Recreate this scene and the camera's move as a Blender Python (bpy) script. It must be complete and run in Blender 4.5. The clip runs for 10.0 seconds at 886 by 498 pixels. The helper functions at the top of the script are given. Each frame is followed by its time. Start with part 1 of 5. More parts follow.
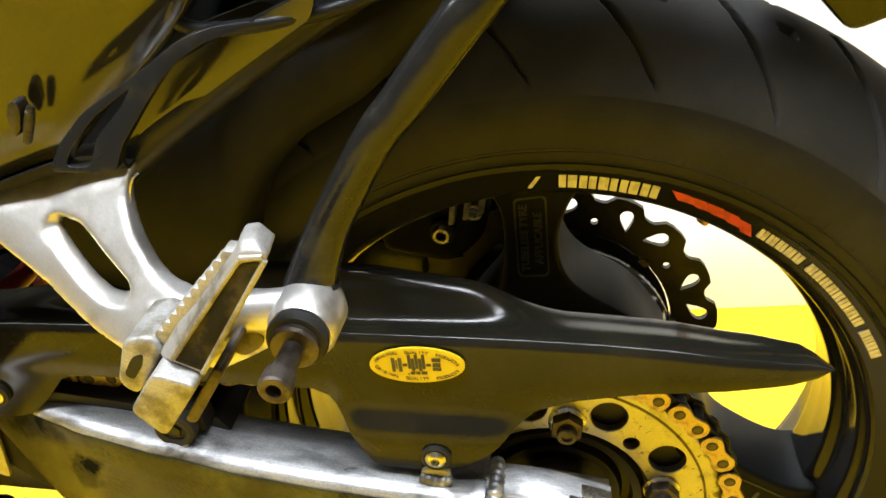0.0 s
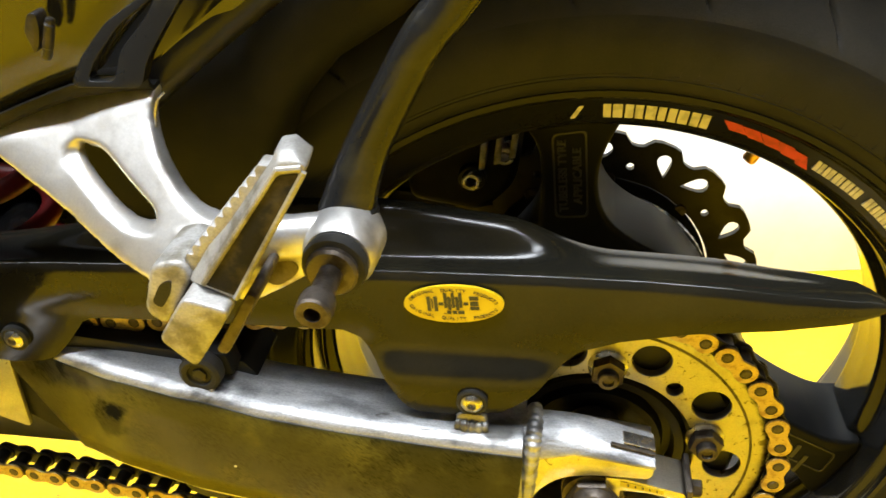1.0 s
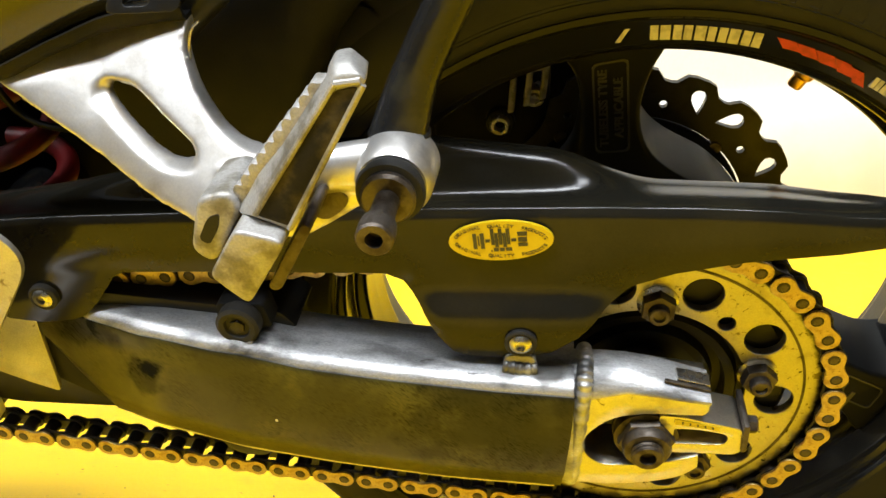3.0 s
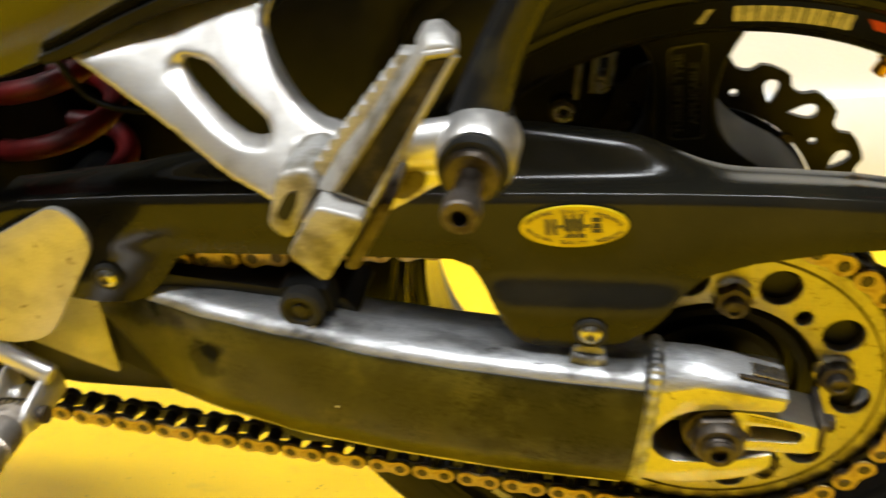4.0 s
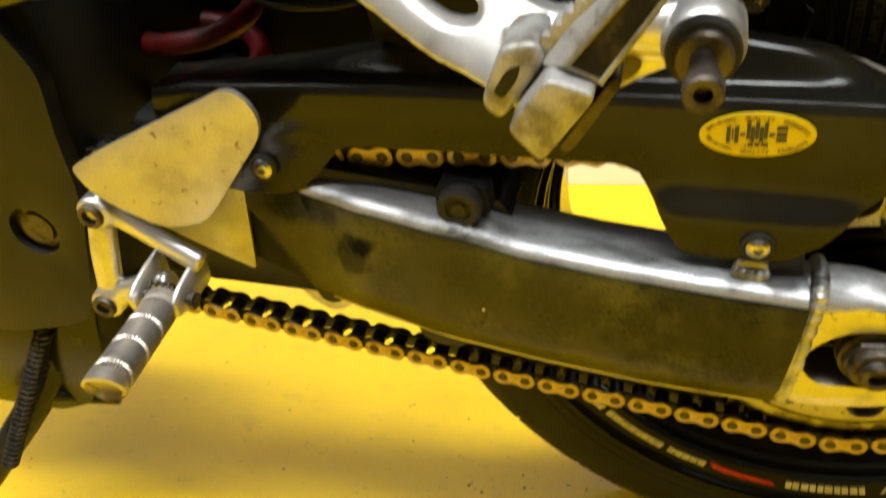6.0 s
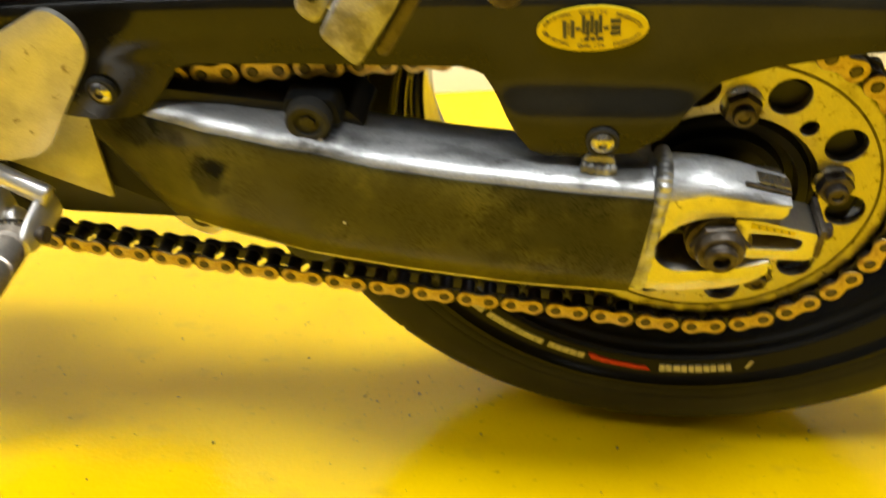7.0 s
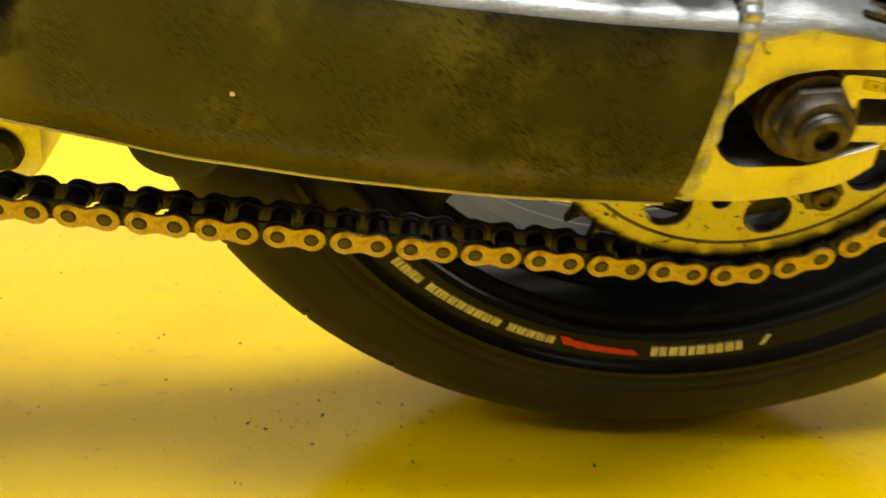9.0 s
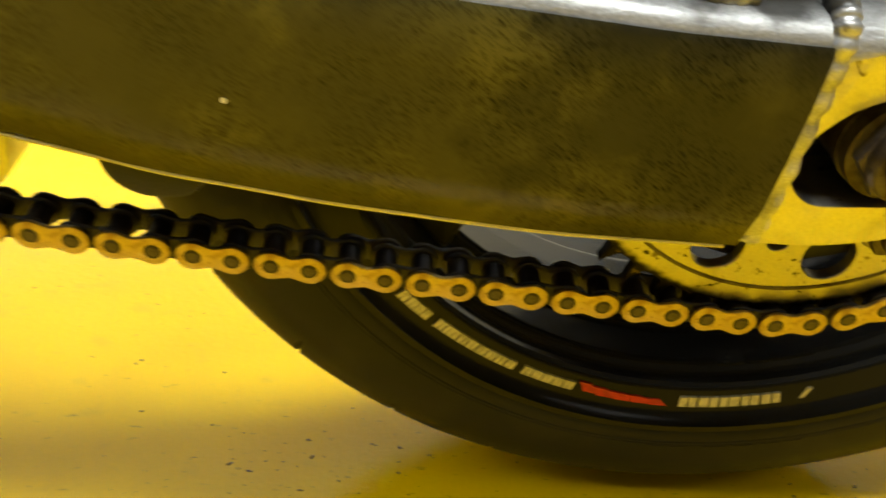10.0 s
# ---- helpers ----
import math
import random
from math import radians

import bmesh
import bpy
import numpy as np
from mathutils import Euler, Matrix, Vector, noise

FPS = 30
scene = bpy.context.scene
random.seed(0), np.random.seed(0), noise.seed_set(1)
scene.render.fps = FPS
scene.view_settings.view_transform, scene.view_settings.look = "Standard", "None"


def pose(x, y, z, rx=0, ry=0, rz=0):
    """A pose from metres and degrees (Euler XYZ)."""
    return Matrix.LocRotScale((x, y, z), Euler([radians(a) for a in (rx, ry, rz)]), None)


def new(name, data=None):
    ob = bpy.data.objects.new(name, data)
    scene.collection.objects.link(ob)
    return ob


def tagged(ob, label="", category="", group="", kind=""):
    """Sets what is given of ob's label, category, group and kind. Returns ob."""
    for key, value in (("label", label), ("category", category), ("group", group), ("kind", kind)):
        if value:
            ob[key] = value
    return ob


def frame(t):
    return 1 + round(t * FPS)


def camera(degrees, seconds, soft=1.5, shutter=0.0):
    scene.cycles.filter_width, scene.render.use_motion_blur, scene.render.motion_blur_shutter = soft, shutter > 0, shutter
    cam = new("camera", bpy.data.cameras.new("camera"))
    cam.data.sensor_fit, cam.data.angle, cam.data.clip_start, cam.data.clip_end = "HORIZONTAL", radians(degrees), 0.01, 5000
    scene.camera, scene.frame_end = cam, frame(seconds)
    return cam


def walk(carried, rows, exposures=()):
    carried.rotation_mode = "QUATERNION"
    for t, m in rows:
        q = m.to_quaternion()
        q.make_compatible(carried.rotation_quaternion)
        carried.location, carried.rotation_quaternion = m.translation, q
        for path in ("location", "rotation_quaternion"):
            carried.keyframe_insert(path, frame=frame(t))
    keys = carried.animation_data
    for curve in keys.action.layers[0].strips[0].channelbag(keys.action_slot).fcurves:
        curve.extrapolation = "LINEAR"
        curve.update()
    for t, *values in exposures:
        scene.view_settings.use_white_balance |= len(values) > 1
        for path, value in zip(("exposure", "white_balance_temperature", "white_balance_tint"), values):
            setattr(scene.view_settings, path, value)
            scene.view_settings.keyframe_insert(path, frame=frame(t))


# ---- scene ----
# Camera: seconds, eye, yaw, pitch, roll
cam = camera(55.47, 10.0, soft=1.5, shutter=0.8)
ROWS = [
    (0.0, -0.0030, -0.5848, 0.6279, 8.34, -19.15, -0.70),
    (0.5, -0.0066, -0.5764, 0.6140, 8.52, -19.05, -1.54),
    (1.0, -0.0200, -0.5738, 0.5984, 9.11, -20.70, -0.92),
    (1.5, -0.0262, -0.5778, 0.5977, 8.81, -20.63, -1.46),
    (2.0, -0.0300, -0.5768, 0.5876, 8.39, -20.65, -2.67),
    (2.2, -0.0348, -0.5788, 0.5785, 8.87, -21.34, -2.76),
    (3.5, -0.0521, -0.5650, 0.5710, 9.08, -22.45, -3.10),
    (4.0, -0.0663, -0.5656, 0.5649, 11.59, -22.41, -2.93),
    (4.5, -0.1011, -0.5737, 0.5656, 15.12, -22.45, -1.66),
    (5.0, -0.1143, -0.5749, 0.5506, 14.72, -23.83, -0.85),
    (5.2, -0.1181, -0.5746, 0.5522, 14.81, -23.61, -0.45),
    (6.3, -0.1320, -0.5922, 0.5220, 14.41, -26.98, -1.11),
    (6.5, -0.1208, -0.5921, 0.5048, 13.01, -27.80, -1.65),
    (6.9, -0.1026, -0.5860, 0.5367, 10.46, -29.91, -3.40),
    (7.0, -0.0954, -0.5817, 0.5371, 8.67, -31.53, -1.99),
    (7.5, -0.0992, -0.5560, 0.5360, 6.07, -32.98, -4.92),
    (8.0, -0.1172, -0.5551, 0.4490, 0.56, -35.40, -5.29),
    (8.5, -0.1455, -0.5022, 0.4083, 0.34, -30.05, -0.39),
    (9.0, -0.1558, -0.4540, 0.3834, -2.73, -27.77, 1.61),
    (9.5, -0.1719, -0.4269, 0.3733, -0.38, -25.89, 2.55),
    (10.0, -0.1649, -0.4050, 0.3671, -3.37, -26.64, 3.78),
]
EXPOSURES = [(0.0, 0.50, 6200, 8), (2.0, 0.50, 6200, 8), (3.5, 0.06, 6400, 8), (5.0, -0.12, 6600, 7), (6.5, 0.0, 6600, 6), (7.5, 0.04, 6650, 5), (8.0, 0.12, 6550, 6), (8.5, -0.06, 6750, 3), (10.0, 0.02, 6750, 3)]  # seconds, stops, kelvin, tint
walk(cam, [(t, pose(x, y, z, 90 + pitch, 0, yaw) @ pose(0, 0, 0, 0, 0, roll)) for t, x, y, z, yaw, pitch, roll in ROWS], EXPOSURES)
# Light and exposure
world = bpy.data.worlds.new("world")
scene.world = world
world.use_nodes = True
world.node_tree.nodes["Background"].inputs[0].default_value = (0.9, 0.93, 1.0, 1)
world.node_tree.nodes["Background"].inputs[1].default_value = 0.05


def strip_lamp(x, y, z, length, width, power):
    data = bpy.data.lights.new("strip_lamp", "AREA")
    data.shape, data.size, data.size_y, data.energy = "RECTANGLE", length, width, power
    data.color = (0.93, 0.955, 1.0)
    ob = new("strip_lamp", data)
    ob.matrix_world = pose(x, y, z)
    return ob


# the last two lamps are added fill for the floor, without a known source
LAMPS = [(-0.25, 0.62, 2.42), (-0.25, -0.85, 2.42), (-2.1, -1.35, 2.42), (2.2, -1.6, 2.42)]
POWERS = [84.0, 92.0, 52.0, 12.0]
LENGTHS, WIDTHS = [2.2, 1.9, 1.5, 1.5], [0.45, 0.42, 0.5, 0.5]
for (lx, ly, lz), lp, ll, lw in zip(LAMPS, POWERS, LENGTHS, WIDTHS):
    strip_lamp(lx, ly, lz, ll, lw, lp)


# Materials
def surf(name, base, rough=0.5, metal=0.0, coat=0.0, alt=None, scale=40.0, mix=(0.45, 0.65), fine=0.0, fine_scale=900.0,
         bump=0.0, bump_scale=300.0, rough_var=0.0, ior=1.5, stretch=(1, 1, 1)):
    """Principled surface with large-scale blotches towards alt, fine grain and bump, in object coordinates."""
    m = bpy.data.materials.new(name)
    m.use_nodes = True
    nt = m.node_tree
    p = nt.nodes["Principled BSDF"]
    co = nt.nodes.new("ShaderNodeTexCoord")
    mp = nt.nodes.new("ShaderNodeMapping")
    mp.inputs["Scale"].default_value = stretch
    nt.links.new(co.outputs["Object"], mp.inputs[0])
    big = nt.nodes.new("ShaderNodeTexNoise")
    big.inputs["Scale"].default_value, big.inputs["Detail"].default_value = scale, 6
    nt.links.new(mp.outputs[0], big.inputs["Vector"])
    ramp = nt.nodes.new("ShaderNodeMapRange")
    ramp.interpolation_type = "SMOOTHSTEP"
    ramp.inputs["From Min"].default_value, ramp.inputs["From Max"].default_value = mix
    nt.links.new(big.outputs["Fac"], ramp.inputs["Value"])
    mx = nt.nodes.new("ShaderNodeMix")
    mx.data_type = "RGBA"
    a2 = alt or tuple(c * 0.8 for c in base)
    mx.inputs["A"].default_value, mx.inputs["B"].default_value = (*base, 1), (*a2, 1)
    nt.links.new(ramp.outputs["Result"], mx.inputs["Factor"])
    col = mx.outputs["Result"]
    gr = nt.nodes.new("ShaderNodeTexNoise")
    gr.inputs["Scale"].default_value, gr.inputs["Detail"].default_value = fine_scale, 3
    nt.links.new(mp.outputs[0], gr.inputs["Vector"])
    if fine:
        g2 = nt.nodes.new("ShaderNodeMapRange")
        g2.inputs["To Min"].default_value, g2.inputs["To Max"].default_value = 1 - fine, 1 + fine
        nt.links.new(gr.outputs["Fac"], g2.inputs["Value"])
        hs = nt.nodes.new("ShaderNodeHueSaturation")
        nt.links.new(g2.outputs["Result"], hs.inputs["Value"])
        nt.links.new(col, hs.inputs["Color"])
        col = hs.outputs["Color"]
    nt.links.new(col, p.inputs["Base Color"])
    p.inputs["Roughness"].default_value, p.inputs["Metallic"].default_value = rough, metal
    p.inputs["Coat Weight"].default_value, p.inputs["Coat Roughness"].default_value = coat, 0.06
    p.inputs["IOR"].default_value = ior
    if rough_var:
        rv = nt.nodes.new("ShaderNodeMapRange")
        rv.inputs["To Min"].default_value, rv.inputs["To Max"].default_value = rough - rough_var, rough + rough_var
        nt.links.new(big.outputs["Fac"], rv.inputs["Value"])
        nt.links.new(rv.outputs["Result"], p.inputs["Roughness"])
    if bump:
        bn = nt.nodes.new("ShaderNodeTexNoise")
        bn.inputs["Scale"].default_value, bn.inputs["Detail"].default_value = bump_scale, 4
        nt.links.new(mp.outputs[0], bn.inputs["Vector"])
        bp = nt.nodes.new("ShaderNodeBump")
        bp.inputs["Strength"].default_value, bp.inputs["Distance"].default_value = bump, 0.001
        nt.links.new(bn.outputs["Fac"], bp.inputs["Height"])
        nt.links.new(bp.outputs["Normal"], p.inputs["Normal"])
    return m


def carbon(name, dust, gloss, length=0.0050, width=0.0007, mix=(0.42, 0.72), dark=0.5, ior=1.5, base=(0.012, 0.012, 0.013), patch=(0.42, 0.60)):
    """Twill carbon fibre under lacquer, with a cloudy film of dust and short slanting scratches that come in patches."""
    m = surf(name, base, gloss, 0.0, 0.0, alt=dust, scale=24.0, mix=mix, fine=0.2, fine_scale=600, rough_var=0.03, ior=ior)
    nt = m.node_tree
    p = nt.nodes["Principled BSDF"]
    co = nt.nodes["Texture Coordinate"]
    turn = nt.nodes.new("ShaderNodeMapping")
    turn.vector_type = "TEXTURE"
    turn.inputs["Rotation"].default_value = (0, radians(40), 0)
    turn.inputs["Scale"].default_value = (length, 1.0, width)
    nt.links.new(co.outputs["Object"], turn.inputs[0])
    masks = []
    for source, scale, detail, lo, hi in ((turn.outputs[0], 1.0, 2.0, 0.46, 0.72), (co.outputs["Object"], 30.0, 4.0, patch[0], patch[1])):
        n = nt.nodes.new("ShaderNodeTexNoise")
        n.inputs["Scale"].default_value, n.inputs["Detail"].default_value = scale, detail
        nt.links.new(source, n.inputs["Vector"])
        r = nt.nodes.new("ShaderNodeMapRange")
        r.inputs["From Min"].default_value, r.inputs["From Max"].default_value = lo, hi
        nt.links.new(n.outputs["Fac"], r.inputs["Value"])
        masks.append(r.outputs["Result"])
    both = nt.nodes.new("ShaderNodeMath")
    both.operation = "MULTIPLY"
    nt.links.new(masks[0], both.inputs[0])
    nt.links.new(masks[1], both.inputs[1])
    sh = nt.nodes.new("ShaderNodeMapRange")
    sh.inputs["To Min"].default_value, sh.inputs["To Max"].default_value = 1.0, dark
    nt.links.new(both.outputs[0], sh.inputs["Value"])
    mx = nt.nodes.new("ShaderNodeMix")
    mx.data_type, mx.blend_type = "RGBA", "MULTIPLY"
    mx.inputs["Factor"].default_value = 1.0
    nt.links.new(p.inputs["Base Color"].links[0].from_socket, mx.inputs["A"])
    nt.links.new(sh.outputs["Result"], mx.inputs["B"])
    nt.links.new(mx.outputs["Result"], p.inputs["Base Color"])
    dull = nt.nodes.new("ShaderNodeMath")
    dull.operation = "MULTIPLY"
    dull.inputs[1].default_value = 0.5
    nt.links.new(sh.outputs["Result"], dull.inputs[0])
    nt.links.new(dull.outputs[0], p.inputs["Specular IOR Level"])
    return m


def dark_patch(m, centre, radius, colour, dulls=0.5):
    """A single darker patch, such as grease, with a ragged outline round a point of the thing."""
    nt = m.node_tree
    p = nt.nodes["Principled BSDF"]
    co = nt.nodes["Texture Coordinate"]
    far = nt.nodes.new("ShaderNodeVectorMath")
    far.operation = "DISTANCE"
    far.inputs[1].default_value = centre
    nt.links.new(co.outputs["Object"], far.inputs[0])
    n = nt.nodes.new("ShaderNodeTexNoise")
    n.inputs["Scale"].default_value, n.inputs["Detail"].default_value = 70.0, 5
    nt.links.new(co.outputs["Object"], n.inputs["Vector"])
    off = nt.nodes.new("ShaderNodeMath")
    off.operation = "MULTIPLY_ADD"
    off.inputs[1].default_value = radius * 2.6
    nt.links.new(n.outputs["Fac"], off.inputs[0])
    nt.links.new(far.outputs["Value"], off.inputs[2])
    r = nt.nodes.new("ShaderNodeMapRange")
    r.interpolation_type = "SMOOTHSTEP"
    r.inputs["From Min"].default_value, r.inputs["From Max"].default_value = radius * 1.7, radius * 2.5
    r.inputs["To Min"].default_value, r.inputs["To Max"].default_value = 0.85, 0.0
    nt.links.new(off.outputs[0], r.inputs["Value"])
    mx = nt.nodes.new("ShaderNodeMix")
    mx.data_type = "RGBA"
    nt.links.new(r.outputs["Result"], mx.inputs["Factor"])
    nt.links.new(p.inputs["Base Color"].links[0].from_socket, mx.inputs["A"])
    mx.inputs["B"].default_value = (*colour, 1)
    nt.links.new(mx.outputs["Result"], p.inputs["Base Color"])
    # a patch such as grease is dull: it takes the gloss off
    level = nt.nodes.new("ShaderNodeMath")
    level.operation = "MULTIPLY_ADD"
    level.inputs[1].default_value = -dulls
    nt.links.new(r.outputs["Result"], level.inputs[0])
    spec = p.inputs["Specular IOR Level"]
    if spec.links:
        nt.links.new(spec.links[0].from_socket, level.inputs[2])
    else:
        level.inputs[2].default_value = 0.5
    level.use_clamp = True
    nt.links.new(level.outputs[0], spec)
    return m


def stained(m, scale, lo, hi, colour, stretch=(1, 1, 1), amount=0.85):
    """Adds smudges with soft, uneven outlines to a material."""
    nt = m.node_tree
    p = nt.nodes["Principled BSDF"]
    mp = nt.nodes.new("ShaderNodeMapping")
    mp.inputs["Scale"].default_value, mp.inputs["Location"].default_value = stretch, (0.31, 0.17, 0.53)
    nt.links.new(nt.nodes["Texture Coordinate"].outputs["Object"], mp.inputs[0])
    n = nt.nodes.new("ShaderNodeTexNoise")
    n.inputs["Scale"].default_value, n.inputs["Detail"].default_value, n.inputs["Distortion"].default_value = scale, 7, 0.6
    nt.links.new(mp.outputs[0], n.inputs["Vector"])
    r = nt.nodes.new("ShaderNodeMapRange")
    r.inputs["From Min"].default_value, r.inputs["From Max"].default_value, r.inputs["To Max"].default_value = lo, hi, amount
    nt.links.new(n.outputs["Fac"], r.inputs["Value"])
    mx = nt.nodes.new("ShaderNodeMix")
    mx.data_type = "RGBA"
    nt.links.new(r.outputs["Result"], mx.inputs["Factor"])
    nt.links.new(p.inputs["Base Color"].links[0].from_socket, mx.inputs["A"])
    mx.inputs["B"].default_value = (*colour, 1)
    nt.links.new(mx.outputs["Result"], p.inputs["Base Color"])
    return m


GLOSS = surf("black_lacquer", (0.012, 0.012, 0.012), 0.14, 0, 0.0, alt=(0.018, 0.017, 0.014), scale=9, fine=0.1, rough_var=0.05, ior=1.55, bump=0.03, bump_scale=140)
PLASTIC = surf("black_plastic", (0.007, 0.007, 0.007), 0.36, 0, 0, alt=(0.012, 0.011, 0.009), scale=25, fine=0.2, bump=0.15, bump_scale=900, ior=1.32)
SATIN = surf("satin_black_paint", (0.010, 0.010, 0.010), 0.20, 0, 0.0, alt=(0.022, 0.020, 0.013), scale=60, mix=(0.55, 0.72), fine=0.2, bump=0.14, bump_scale=260, rough_var=0.10, ior=1.38)
RUBBER = surf("tyre_rubber", (0.0155, 0.0150, 0.0135), 0.60, 0, 0, alt=(0.025, 0.024, 0.021), scale=18, fine=0.25, bump=0.25, bump_scale=1200, rough_var=0.06, ior=1.34)
SIDEWALL = surf("sidewall_rubber", (0.011, 0.0105, 0.0085), 0.5, 0, 0, alt=(0.018, 0.017, 0.0125), scale=22, fine=0.25, bump=0.2, bump_scale=1200, rough_var=0.06, ior=1.28)
CAST = surf("worn_cast_edges", (0.028, 0.026, 0.019), 0.38, 0, 0, alt=(0.018, 0.017, 0.013), scale=60, fine=0.3)
DULL = surf("dull_black_plastic", (0.007, 0.007, 0.0065), 0.58, 0, 0, alt=(0.012, 0.011, 0.009), scale=25, fine=0.25, bump=0.2, bump_scale=900, ior=1.22)
DISC = surf("dark_disc_steel", (0.035, 0.031, 0.020), 0.36, 0.7, 0, alt=(0.02, 0.017, 0.011), scale=60, fine=0.2, rough_var=0.08)
WHEELBLACK = surf("black_wheel_paint", (0.010, 0.010, 0.0095), 0.13, 0, 0, alt=(0.016, 0.015, 0.011), scale=14, mix=(0.5, 0.75), fine=0.15, rough_var=0.06, ior=1.45, bump=0.03, bump_scale=180)
SPOKE = surf("dull_black_wheel_paint", (0.009, 0.009, 0.0085), 0.42, 0, 0, alt=(0.014, 0.013, 0.010), scale=20, mix=(0.5, 0.75), fine=0.2, rough_var=0.08, ior=1.17, bump=0.05, bump_scale=300)
RIMFACE = surf("black_rim_paint", (0.009, 0.009, 0.0085), 0.24, 0, 0, alt=(0.013, 0.012, 0.009), scale=14, mix=(0.5, 0.75), fine=0.15, rough_var=0.08, ior=1.27)
GREASE = surf("greasy_black_steel", (0.012, 0.010, 0.008), 0.42, 0.3, 0, alt=(0.03, 0.022, 0.014), scale=120, fine=0.3, bump=0.3, bump_scale=700, rough_var=0.12)
DARKSTEEL = surf("oxidised_steel", (0.095, 0.08, 0.065), 0.48, 0.8, 0, alt=(0.045, 0.034, 0.022), scale=130, fine=0.35, bump=0.25, bump_scale=900, rough_var=0.1)
STEEL = surf("bright_steel", (0.55, 0.54, 0.51), 0.28, 1.0, 0, alt=(0.35, 0.32, 0.27), scale=160, fine=0.15, bump=0.1, rough_var=0.08)
ALU = surf("worn_cast_aluminium", (0.65, 0.635, 0.61), 0.37, 0.86, 0, alt=(0.46, 0.44, 0.41), scale=48, mix=(0.46, 0.74), fine=0.14, bump=0.08, bump_scale=350, rough_var=0.14)
BRUSHED = surf("scuffed_aluminium", (0.52, 0.525, 0.53), 0.46, 0.72, 0, alt=(0.20, 0.20, 0.20), scale=60, mix=(0.44, 0.70), fine=0.45, fine_scale=1300, bump=0.35, bump_scale=420, rough_var=0.20, stretch=(0.45, 1, 1))
PLATE_ALU = surf("milled_aluminium", (0.60, 0.575, 0.50), 0.34, 1.0, 0, alt=(0.40, 0.37, 0.29), scale=60, mix=(0.48, 0.78), fine=0.2, bump=0.25, rough_var=0.10)
GOLD = surf("gold_chain_plate", (0.48, 0.365, 0.16), 0.44, 0.9, 0, alt=(0.31, 0.21, 0.085), scale=170, mix=(0.44, 0.70), fine=0.3, bump=0.25, bump_scale=900, rough_var=0.1)
RED = surf("red_paint", (0.17, 0.007, 0.007), 0.5, 0, 0.0, alt=(0.07, 0.005, 0.005), scale=30, fine=0.15)
BRASS = surf("gold_anodised", (0.75, 0.42, 0.08), 0.3, 1.0, 0, alt=(0.5, 0.25, 0.05), scale=80, fine=0.1)
WHITE_DECAL = surf("cream_decal", (0.70, 0.66, 0.55), 0.5, 0, 0, alt=(0.5, 0.47, 0.38), scale=220, fine=0.1)
RED_DECAL = surf("red_decal", (0.62, 0.03, 0.03), 0.45, 0, 0, alt=(0.45, 0.02, 0.02), scale=220, fine=0.1)
YELLOW_DECAL = surf("yellow_decal", (0.66, 0.50, 0.008), 0.4, 0, 0.2, alt=(0.60, 0.45, 0.008), scale=60, fine=0.05)
DARK_PRINT = surf("dark_print", (0.035, 0.035, 0.02), 0.5, 0, 0, alt=(0.05, 0.05, 0.03), scale=60)
COVER_CARBON = carbon("dusty_carbon_fibre", (0.074, 0.065, 0.012), 0.38, length=0.0040, width=0.0006, mix=(0.40, 0.68), dark=0.25, ior=1.44, base=(0.026, 0.023, 0.007), patch=(0.36, 0.56))
# broad, slightly duller and darker area towards the rear of the cover
dark_patch(COVER_CARBON, (-0.085, -0.162, 0.008), 0.055, (0.012, 0.011, 0.004), 0.16)
stained(COVER_CARBON, 22.0, 0.50, 0.62, (0.020, 0.018, 0.007), (1.0, 1.0, 1.4), 0.8)
for spot, size in (((-0.3250, -0.145, 0.0640), 0.015), ((-0.3030, -0.150, 0.0370), 0.014), ((-0.3480, -0.134, 0.0600), 0.021), ((-0.2930, -0.152, 0.0450), 0.008)):
    dark_patch(COVER_CARBON, spot, size, (0.010, 0.010, 0.007), 0.34)
for spot, size, tone in (((-0.2335, -0.147, 0.0640), 0.011, 0.02), ((-0.226, -0.148, 0.0620), 0.008, 0.03), ((-0.0770, -0.147, 0.0500), 0.012, 0.09), ((-0.0560, -0.146, 0.0490), 0.012, 0.10), ((-0.0370, -0.146, 0.0480), 0.007, 0.05)):
    dark_patch(BRUSHED, spot, size, (tone, tone * 0.96, tone * 0.88))
dark_patch(ALU, (-0.1480, -0.206, 0.1950), 0.013, (0.15, 0.12, 0.07))
dark_patch(ALU, (-0.1660, -0.206, 0.1860), 0.010, (0.12, 0.095, 0.05))
stained(BRUSHED, 130.0, 0.66, 0.74, (0.07, 0.06, 0.05), (0.6, 1.0, 1.0))
stained(ALU, 45.0, 0.58, 0.74, (0.22, 0.19, 0.14), (0.7, 1.0, 1.0), 0.4)
stained(PLATE_ALU, 150.0, 0.66, 0.74, (0.13, 0.10, 0.05))
stained(GOLD, 420.0, 0.62, 0.72, (0.10, 0.06, 0.02))
# the olive tint partly stands for the yellow floor's reflection in the lacquer
GUARD_CARBON = carbon("lacquered_carbon_fibre", (0.017, 0.015, 0.009), 0.16, length=0.0020, width=0.0008, mix=(0.42, 0.72), dark=0.75, ior=1.35, base=(0.010, 0.0095, 0.007))
CAST_ALU = surf("scuffed_cast_aluminium", (0.36, 0.35, 0.33), 0.54, 0.6, 0, alt=(0.17, 0.155, 0.12), scale=80, mix=(0.45, 0.68), fine=0.35, bump=0.4)
